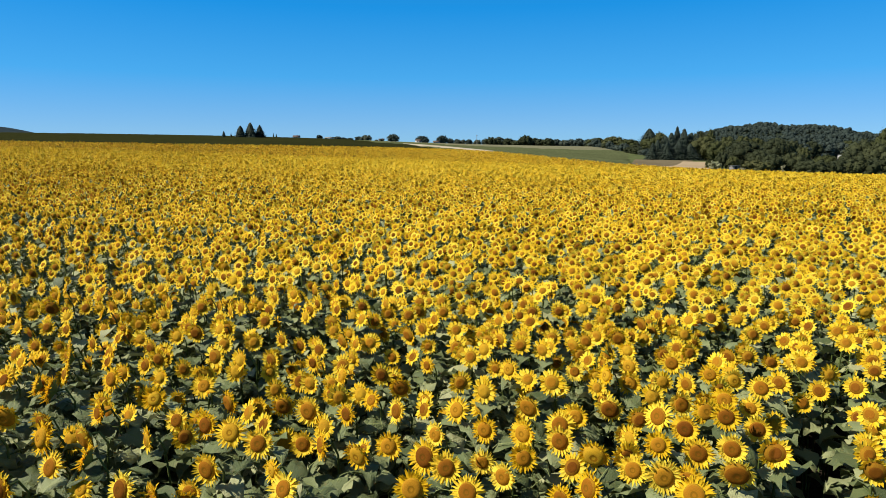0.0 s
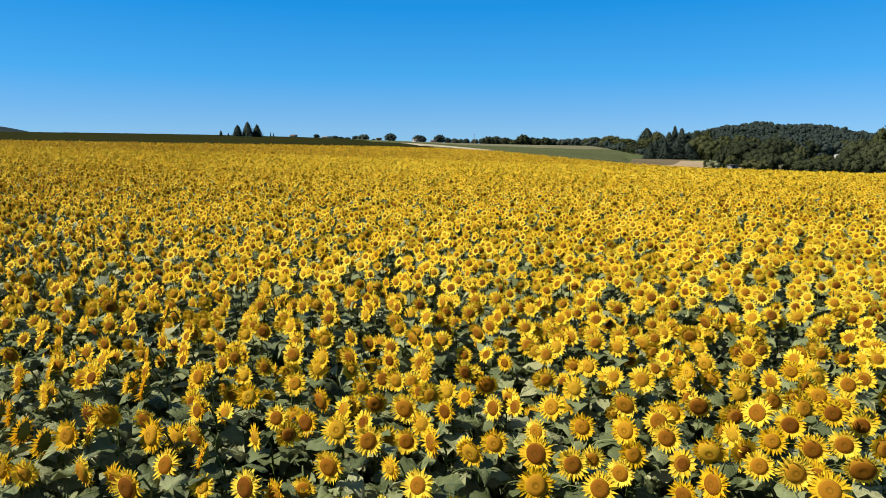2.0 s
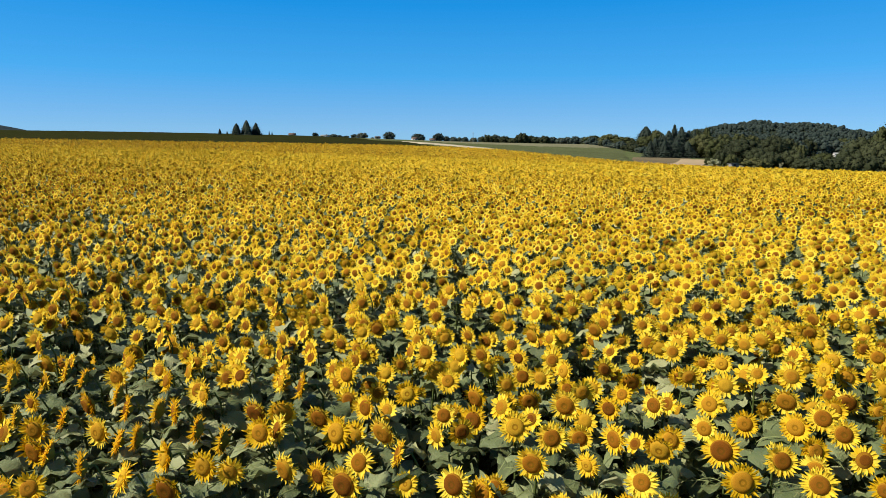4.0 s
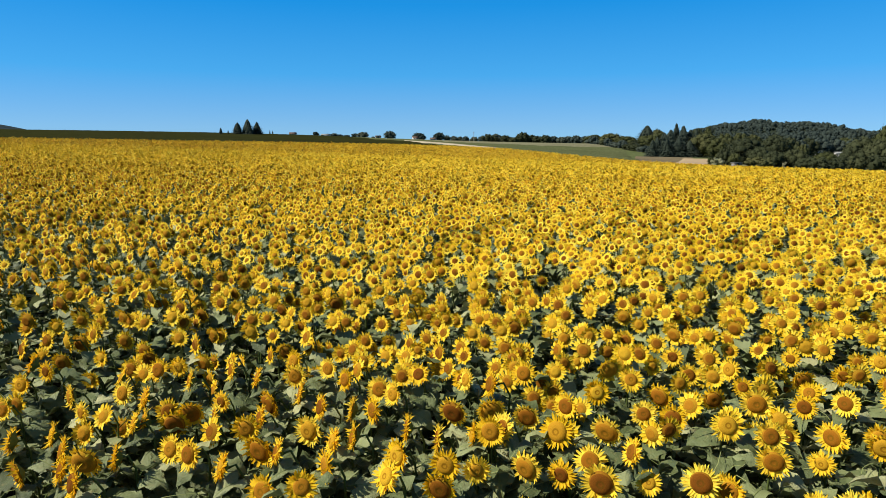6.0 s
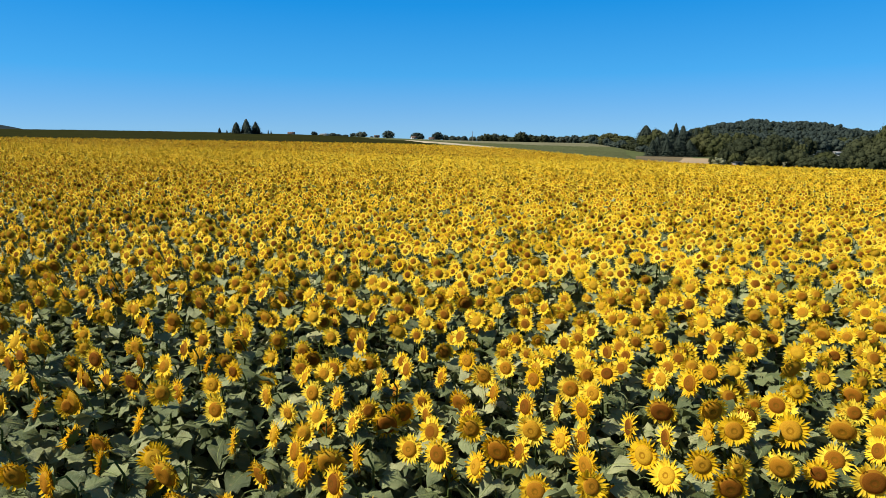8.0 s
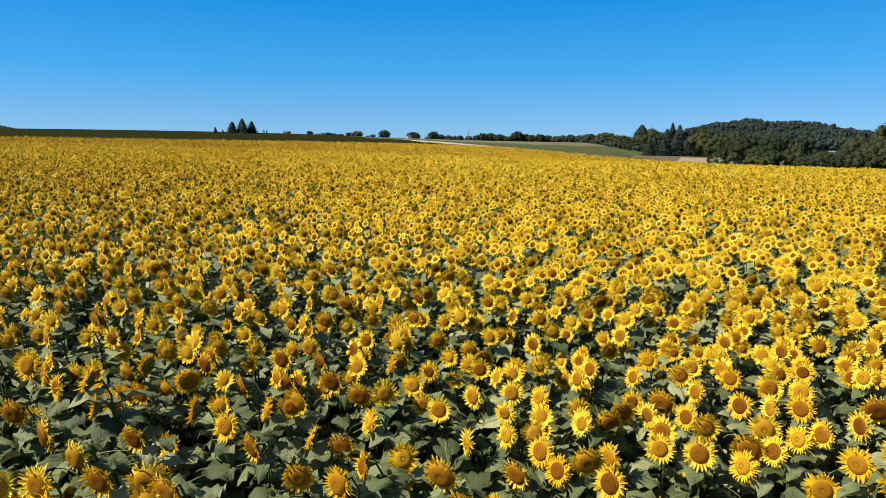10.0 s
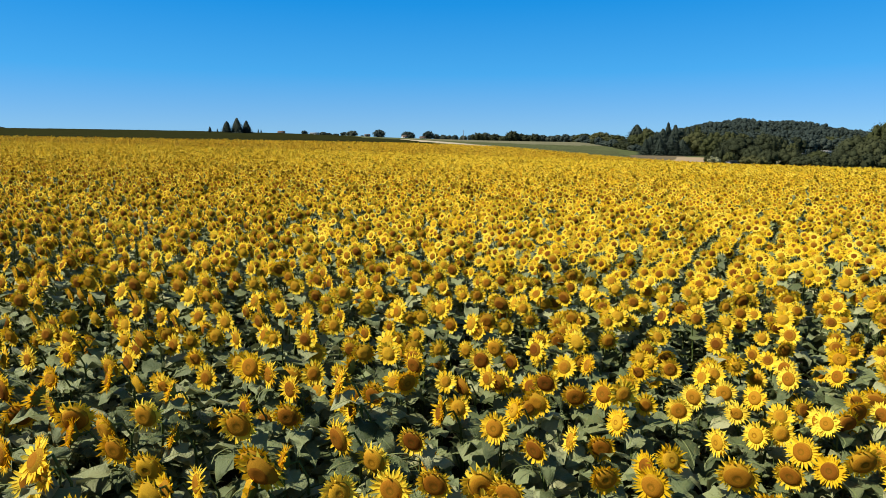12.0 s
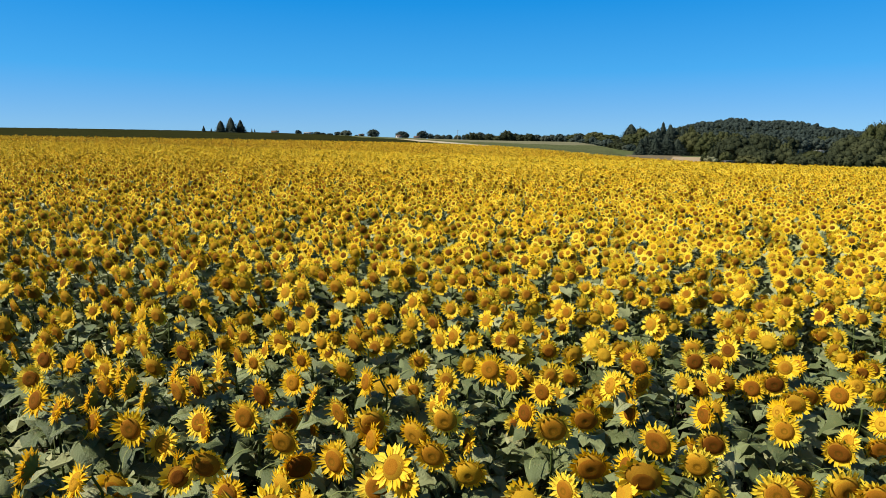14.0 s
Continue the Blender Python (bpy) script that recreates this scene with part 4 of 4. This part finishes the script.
def farmhouse(x, y, w, d, eaves, ridge, turn, label, cover=ROOF_TILE, of_roof="brown tiled gable roof"):
    """A small gabled house with overhanging roof, chimney, door and windows."""
    house = new("farmhouse")
    house.matrix_basis = pose(x, y, float(ground_z(x, y)) - 0.2, 0, 0, turn)
    a, b = w / 2, d / 2
    v = [(-a, -b, 0), (a, -b, 0), (a, b, 0), (-a, b, 0), (-a, -b, eaves), (a, -b, eaves), (a, b, eaves), (-a, b, eaves), (-a, 0, ridge), (a, 0, ridge)]
    f = [(0, 1, 5), (0, 5, 4), (2, 3, 7), (2, 7, 6), (1, 2, 6), (1, 6, 5), (3, 0, 4), (3, 4, 7), (5, 6, 9), (7, 4, 8), (4, 5, 9), (4, 9, 8), (6, 7, 8), (6, 8, 9)]
    part("wall", mesh_of("wall", v, f, [PLASTER]), house)
    o, t = 0.5, 0.25
    slope = (ridge - eaves) / b
    s = Shape()
    for sign in (-1, 1):
        e = sign * (b + o)
        ze = eaves - o * slope
        v = [(-a - o, 0, ridge + 0.05), (a + o, 0, ridge + 0.05), (a + o, e, ze + 0.05), (-a - o, e, ze + 0.05)]
        v += [(p[0], p[1], p[2] + t) for p in v]
        f = [(0, 1, 2, 3), (7, 6, 5, 4), (0, 4, 5, 1), (1, 5, 6, 2), (2, 6, 7, 3), (3, 7, 4, 0)]
        s.add(v, f, 0)
    v, f, _ = s.arrays()
    roof = part("roof", mesh_of("roof", v, f, [cover]), house, of_roof)
    part("chimney", mesh_of("chimney", *box(a * 0.3, a * 0.3 + 0.7, 0.3, 1.0, ridge - 1, ridge + 0.9), [ROOF_TILE]), roof)
    for k in (-0.6, 0.0, 0.6):
        part("window", mesh_of("window", *box(a * k - 0.5, a * k + 0.5, -b - 0.05, -b + 0.1, 1.1, 2.4), [PANE]), house)
    return tagged(house, label, "house", "farmhouses on the skyline")


farmhouse(-303, 976, 10, 7, 1.8, 4.0, 8, "low farmhouse with a brown tiled roof behind the rise")
farmhouse(-257, 998, 13, 7, 2.2, 3.4, -12, "long low white farm building with a pale grey roof", SHEET, "pale grey gable roof")
farmhouse(-113, 976, 8, 7, 2.8, 5.0, 25, "white gabled farmhouse beside a round tree")
farmhouse(-85, 976, 9, 7, 2.4, 4.4, -5, "small farmhouse with a tiled roof between trees")
farmhouse(323, 666, 8, 6, 3.4, 4.6, 10, "pale house in the valley below the wooded hill", SHEET, "pale grey gable roof")
farmhouse(343, 656, 8, 6, 3.4, 4.6, -8, "pale long house in the valley below the wooded hill", SHEET, "pale grey gable roof")
farmhouse(-172, 988, 8, 6, 2.2, 4.0, 5, "small farmhouse with a tiled roof between trees")



def field_shed(x, y, w, d, h):
    """A low lean-to with plank walls, a sheet roof and a dark doorway."""
    shed = new("field_shed")
    shed.matrix_basis = pose(x, y, float(ground_z(x, y)) - 0.3, 0, 0, 6)
    a, b = w / 2, d / 2
    v = [(-a, -b, 0), (a, -b, 0), (a, b, 0), (-a, b, 0), (-a, -b, h), (a, -b, h), (a, b, h * 0.85), (-a, b, h * 0.85)]
    f = [(0, 1, 5, 4), (1, 2, 6, 5), (2, 3, 7, 6), (3, 0, 4, 7), (4, 5, 6, 7)]
    part("wall", mesh_of("wall", v, f, [GREY_WOOD]), shed)
    o, t = 0.35, 0.12
    v = [(-a - o, -b - o, h + 0.03), (a + o, -b - o, h + 0.03), (a + o, b + o, h * 0.85 + 0.03), (-a - o, b + o, h * 0.85 + 0.03)]
    v += [(p[0], p[1], p[2] + t) for p in v]
    part("roof", mesh_of("roof", v, [(3, 2, 1, 0), (4, 5, 6, 7), (0, 1, 5, 4), (1, 2, 6, 5), (2, 3, 7, 6), (3, 0, 4, 7)], [SHEET]), shed, "pale grey sheet roof")
    part("door", mesh_of("door", *box(-0.5, 0.5, -b - 0.06, -b + 0.02, 0.3, 2.1), [PANE]), shed)
    return tagged(shed, "low grey wooden field shed with a pale sheet roof", "shed")


field_shed(111.4, 304, 3.8, 2.8, 2.35)

pole = new("utility_pole")
pole.matrix_basis = pose(-22.6, 927, float(ground_z(-22.6, 927)) - 0.5)
v, f = tube([(0, 0, 0), (0, 0, 8), (0, 0, 16)], [0.4, 0.32, 0.25], 8)
part("shaft", mesh_of("shaft", v, f, [GREY_WOOD], smooth=True), pole)
part("crossarm", mesh_of("crossarm", *box(-1.2, 1.2, -0.12, 0.12, 14.8, 15.1), [GREY_WOOD]), pole)
for k in (-1, 0, 1):
    v, f = tube([(k, 0, 15.1), (k, 0, 15.35), (k, 0, 15.6)], [0.07, 0.11, 0.05], 6)
    part("insulator", mesh_of("insulator", v, f, [PLASTER], smooth=True), pole)
tagged(pole, "slender grey wooden utility pole on the skyline", "pole")


# ---- the crop ----
BIG_HEADS_A = [
    (-13.43, 3.99, 1.74), (-12.73, 3.59, 1.66), (-11.73, 5.19, 1.69), (-10.35, 5.85, 1.64), (-9.7, 6.0, 1.63), (-9.22, 5.79, 1.47), (-8.63, 3.78, 1.66), (-7.78, 5.51, 1.6),
    (-7.44, 5.72, 1.57), (-7.38, 6.27, 1.6), (-7.27, 4.61, 1.56), (-5.44, 5.01, 1.58), (-3.66, 6.12, 1.68), (-3.47, 4.9, 1.66), (-3.25, 4.23, 1.63), (-2.54, 4.41, 1.56),
    (-1.99, 4.59, 1.67), (-1.61, 5.8, 1.62), (-0.54, 4.6, 1.6), (-0.5, 5.09, 1.59), (1.56, 7.46, 1.56),
]
OPEN_HEADS_A = [
    (-15.49, 5.0, 1.72), (-15.41, 5.17, 1.61), (-15.32, 4.55, 1.72), (-15.01, 4.13, 1.72), (-14.51, 4.05, 1.62), (-14.12, 3.75, 1.72), (-14.08, 3.09, 1.72), (-13.95, 4.81, 1.76),
    (-13.94, 3.79, 1.6), (-13.89, 4.24, 1.55), (-13.83, 5.33, 1.63), (-13.38, 4.97, 1.6), (-13.36, 5.18, 1.72), (-13.28, 3.26, 1.6), (-12.47, 3.41, 1.57), (-12.37, 4.9, 1.6),
    (-12.37, 5.52, 1.63), (-11.56, 5.12, 1.65), (-11.39, 3.29, 1.67), (-11.32, 4.93, 1.6), (-10.57, 3.32, 1.68), (-10.25, 3.21, 1.78), (-9.62, 4.4, 1.67), (-8.36, 5.62, 1.62),
    (-8.22, 5.78, 1.7), (-8.08, 5.04, 1.65), (-7.74, 6.38, 1.54), (-7.52, 5.23, 1.58),
]
OPEN_HEADS_B = [
    (-7.5, 4.86, 1.56), (-7.18, 5.64, 1.57), (-7.16, 4.43, 1.51), (-7.14, 6.22, 1.67), (-6.83, 4.13, 1.6), (-6.39, 4.58, 1.62), (-6.38, 5.48, 1.62), (-6.15, 4.42, 1.67),
    (-5.99, 6.44, 1.67), (-5.94, 4.9, 1.63), (-5.84, 5.89, 1.7), (-5.61, 6.28, 1.64), (-5.49, 4.04, 1.6), (-5.34, 5.95, 1.65), (-5.17, 3.83, 1.74), (-5.02, 5.88, 1.58),
    (-4.85, 5.62, 1.64), (-4.67, 4.0, 1.73), (-4.67, 5.98, 1.69), (-4.31, 4.38, 1.62), (-4.24, 5.94, 1.67), (-4.09, 4.34, 1.62), (-3.99, 4.68, 1.75), (-3.49, 4.43, 1.56),
    (-3.26, 4.66, 1.54), (-3.03, 5.75, 1.65), (-2.68, 5.47, 1.59), (-2.68, 5.97, 1.7),
]
OPEN_HEADS_C = [
    (-2.42, 5.5, 1.56), (-2.09, 5.17, 1.65), (-1.96, 7.13, 1.58), (-1.95, 6.61, 1.56), (-1.81, 5.06, 1.64), (-1.58, 4.73, 1.6), (-1.55, 5.36, 1.51), (-1.54, 6.27, 1.58),
    (-1.5, 6.68, 1.62), (-1.33, 4.2, 1.77), (-1.26, 5.67, 1.65), (-1.09, 5.94, 1.68), (-0.82, 5.35, 1.55), (-0.69, 7.15, 1.61), (-0.46, 5.59, 1.54), (-0.31, 5.94, 1.61),
    (-0.31, 6.83, 1.54), (-0.3, 4.57, 1.78), (-0.15, 4.35, 1.72), (-0.06, 5.19, 1.51), (-0.04, 5.82, 1.5), (-0.03, 6.52, 1.57), (0.1, 4.88, 1.56), (0.21, 7.07, 1.62),
    (0.26, 5.22, 1.54), (0.28, 5.57, 1.58), (0.57, 5.41, 1.61), (0.6, 5.77, 1.57),
]
OPEN_HEADS_D = [
    (0.67, 6.65, 1.58), (0.75, 5.9, 1.6), (0.88, 6.98, 1.63), (0.98, 4.66, 1.76), (1.0, 4.98, 1.7), (1.14, 4.49, 1.8), (1.21, 6.92, 1.63), (1.27, 5.13, 1.73),
    (1.3, 4.37, 1.75), (1.32, 4.58, 1.74), (1.42, 6.36, 1.41), (1.44, 5.82, 1.66), (1.45, 7.0, 1.53), (1.56, 5.11, 1.68), (1.59, 5.54, 1.69), (1.76, 6.28, 1.61),
    (1.85, 5.23, 1.68), (1.87, 5.89, 1.69), (1.89, 5.49, 1.82), (1.98, 7.36, 1.64), (2.12, 6.16, 1.71), (2.19, 5.61, 1.68), (2.28, 7.03, 1.64), (2.36, 6.17, 1.64),
    (2.46, 6.88, 1.64), (2.63, 6.62, 1.66),
]
NODDING_HEADS_A = [
    (-14.87, 4.83, 1.58), (-14.44, 5.26, 1.72), (-14.07, 4.43, 1.72), (-13.99, 4.56, 1.72), (-13.52, 4.65, 1.63), (-13.15, 3.84, 1.63), (-13.0, 3.67, 1.55), (-12.84, 4.17, 1.7),
    (-12.6, 4.09, 1.68), (-12.26, 3.93, 1.69), (-12.16, 3.79, 1.6), (-12.08, 4.1, 1.72), (-11.41, 5.42, 1.54), (-11.37, 3.91, 1.75), (-11.17, 3.67, 1.64), (-11.1, 4.21, 1.71),
    (-10.66, 3.93, 1.71), (-10.63, 5.0, 1.57), (-10.43, 3.87, 1.61), (-10.38, 5.38, 1.56), (-10.32, 5.66, 1.64), (-10.22, 4.16, 1.61), (-10.02, 3.42, 1.72), (-9.74, 3.5, 1.72),
    (-9.59, 3.38, 1.72), (-9.54, 6.48, 1.61),
]
NODDING_HEADS_B = [
    (-9.36, 4.15, 1.64), (-9.12, 5.58, 1.6), (-8.93, 3.83, 1.64), (-8.84, 5.56, 1.52), (-7.99, 4.06, 1.63), (-7.48, 4.37, 1.48), (-6.96, 4.43, 1.61), (-6.66, 5.17, 1.56),
    (-6.53, 5.19, 1.63), (-6.02, 5.77, 1.49), (-5.73, 4.61, 1.59), (-4.31, 3.88, 1.73), (-4.29, 5.45, 1.57), (-3.98, 5.14, 1.7), (-3.72, 4.47, 1.59), (-3.69, 5.19, 1.64),
    (-3.09, 4.89, 1.69), (-2.4, 5.96, 1.57), (-1.92, 6.0, 1.56), (-1.01, 4.96, 1.64), (-0.89, 6.45, 1.61), (0.33, 5.88, 1.68), (0.79, 5.06, 1.67), (1.16, 6.44, 1.47),
    (1.7, 4.74, 1.74),
]
TURNED_HEADS_A = [
    (-14.81, 4.85, 1.65), (-14.76, 4.44, 1.62), (-14.75, 4.0, 1.72), (-14.53, 4.57, 1.68), (-14.4, 3.23, 1.72), (-14.35, 4.45, 1.65), (-14.26, 4.71, 1.72), (-13.8, 4.18, 1.53),
    (-13.78, 3.63, 1.53), (-13.06, 4.35, 1.71), (-12.7, 4.74, 1.72), (-12.55, 3.99, 1.6), (-12.11, 4.5, 1.72), (-11.92, 4.13, 1.54), (-11.48, 4.41, 1.65), (-10.96, 3.58, 1.68),
    (-10.96, 5.76, 1.51), (-10.82, 4.63, 1.8), (-10.7, 4.51, 1.65), (-10.04, 4.77, 1.58), (-9.45, 4.8, 1.64), (-9.03, 4.57, 1.54), (-8.62, 4.82, 1.6), (-8.62, 6.14, 1.61),
    (-8.59, 5.46, 1.59), (-8.56, 4.19, 1.56), (-7.85, 4.79, 1.5), (-6.9, 4.97, 1.64),
]
TURNED_HEADS_B = [
    (-6.86, 5.11, 1.6), (-6.79, 4.49, 1.59), (-6.79, 5.81, 1.7), (-6.59, 6.3, 1.62), (-6.33, 5.19, 1.61), (-6.24, 6.01, 1.64), (-5.96, 5.29, 1.55), (-5.88, 4.31, 1.62),
    (-5.71, 5.75, 1.59), (-5.56, 4.55, 1.61), (-5.44, 5.44, 1.59), (-5.22, 4.88, 1.54), (-5.18, 5.44, 1.56), (-5.14, 4.27, 1.65), (-5.05, 4.86, 1.59), (-5.0, 5.33, 1.6),
    (-4.67, 5.05, 1.58), (-4.66, 4.55, 1.6), (-4.41, 4.93, 1.55), (-4.18, 5.83, 1.71), (-4.11, 4.82, 1.65), (-3.95, 5.71, 1.72), (-3.89, 4.79, 1.72), (-3.34, 5.42, 1.65),
    (-2.95, 4.65, 1.63), (-1.33, 5.09, 1.64), (-0.81, 5.84, 1.64), (0.72, 4.69, 1.6),
]


def sunflower(kind):
    """One plant with its parts."""
    thing = new("sunflower")
    head = None
    for name, s in plant_parts(kind, 0)[0]:
        v, f, m = s.arrays()
        used = sorted(set(m.tolist()))
        me = mesh_of(name, v, f, [MATS[k] for k in used], [used.index(k) for k in m], smooth=True)
        ob = part(name, me, head if name in ("corolla", "calyx") else thing)
        if name == "head":
            head = ob
    return tagged(thing, "blooming yellow sunflower with a brown seed head and broad green leaves", "sunflower", "sunflowers at the front of the field")


def stand(p, yaw, size, tall, up=1.62):
    x, y = p[0] - HEAD_REACH * size * math.cos(yaw), p[1] - HEAD_REACH * size * math.sin(yaw)
    return Matrix.Translation((x, y, float(ground_z(p[0], p[1])) + up - tall * size)) @ Matrix.Rotation(yaw, 4, "Z") @ Matrix.Scale(size, 4)


# the front plants: place and height of their heads, by how they hold them: kinds to draw from, the way they face, how much that varies, size
FRONT = [
    (BIG_HEADS_A, (10, 11), 0.0, 14, 1.0), (OPEN_HEADS_A + OPEN_HEADS_B + OPEN_HEADS_C + OPEN_HEADS_D, (0, 1, 3, 6, 8, 4, 7), 0.0, 18, 1.0),
    (NODDING_HEADS_A + NODDING_HEADS_B, (2, 5, 9), 4.0, 20, 1.0), (TURNED_HEADS_A + TURNED_HEADS_B, (0, 1, 4, 8), -42.0, 14, 1.02),
]
first = {}
front = []


def plant(p, k, yaw, size, up):
    """Sets one sunflower of that kind with its head over the place p, so high above the soil."""
    m = stand(p, yaw, size, KINDS[k][0], up)
    if k in first:
        return copy_thing(first[k], m @ Matrix.Diagonal((*first[k].scale, 1)).inverted())
    first[k] = sunflower(k)
    first[k].matrix_basis = m
    return first[k]


for heads, kinds, aside, spread, grow in FRONT:
    for x, y, up in heads:
        p = (x, y)
        front.append(p)
        k = kinds[int(_rng.integers(0, len(kinds)))]
        plant(p, k, FACING + radians(aside) + _rng.normal(0, radians(spread)), grow * (1 + min(0.09, max(-0.09, _rng.normal(0, 0.06)))), up)

# plants between and below them
fill = sown(2.6, 10.0, 0.3, 1.0, 11, 0.16)
front = np.array(front)
gap = np.sqrt(((fill[:, None] - front[None]) ** 2).sum(-1)).min(1)
inner = (fill[:, 1] < 7.3) & (fill[:, 1] > 3.4)
field_of("sunflower_crop", fill[~inner], 1, 1.0, 21, "dense blooming sunflowers with dark green leaves")
between = inner & (gap > 0.2) & (_rng.random(len(fill)) < np.where(fill[:, 1] < 4.9, 0.5, 0.85))
for p in fill[between & (fill[:, 1] < 4.9)]:
    k = RIPE[int(_rng.integers(0, 3))] if _rng.random() < ripeness(*p) else (0, 1, 3, 4, 6, 7, 8)[int(_rng.integers(0, 7))]
    plant(p, k, FACING + _rng.normal(0, radians(26)), 0.92 + _rng.normal(0, 0.05), 1.5 if _rng.random() < 0.45 else 1.34)
field_of("sunflower_crop", fill[between & (fill[:, 1] >= 4.9)], 1, 0.95, 27, "lower sunflowers between the taller ones", -0.07)

field_of("sunflower_crop", sown(10.0, 24.0, 1.0, 1.0, 13, 0.17), 2, 1.0, 22, "dense blooming sunflowers with dark green leaves")
field_of("sunflower_crop", sown(24.0, 52.0, 2.0, 1.0, 14), 3, 1.0, 23, "dense blooming sunflowers seen from afar")
field_of("sunflower_crop", sown(52.0, 100.0, 4.0, 0.74, 15), 4, 1.02, 24, "dense blooming sunflowers seen from afar")
field_of("sunflower_crop", sown(100.0, 190.0, 6.0, 0.36, 16), 5, 1.2, 25, "dense blooming sunflowers seen from afar")
side = sown(-11.0, 2.8, 8.0, 0.5, 17)
field_of("sunflower_crop", side, 3, 1.0, 26, "dense blooming sunflowers beside the flight line")

# solid sheet for the leaves under the far heads, gap shade in its colour
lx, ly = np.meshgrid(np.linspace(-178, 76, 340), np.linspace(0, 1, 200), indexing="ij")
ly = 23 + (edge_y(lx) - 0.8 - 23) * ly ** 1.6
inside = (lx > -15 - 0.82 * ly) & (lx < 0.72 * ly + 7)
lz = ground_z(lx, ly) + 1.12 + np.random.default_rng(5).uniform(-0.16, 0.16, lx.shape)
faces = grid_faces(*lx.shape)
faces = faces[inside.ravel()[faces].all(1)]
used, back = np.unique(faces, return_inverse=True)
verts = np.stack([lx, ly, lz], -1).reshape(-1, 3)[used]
UNDER = soil("shaded_leaf_layer", (0.022, 0.027, 0.008), (0.06, 0.062, 0.02), 5)
tagged(new("shaded_leaf_sheet", mesh_of("shaded_leaf_sheet", verts, back.reshape(-1, 4), [UNDER])), "dark green sheet for the shaded leaves of the sunflower crop", "leaves", kind="stuff")
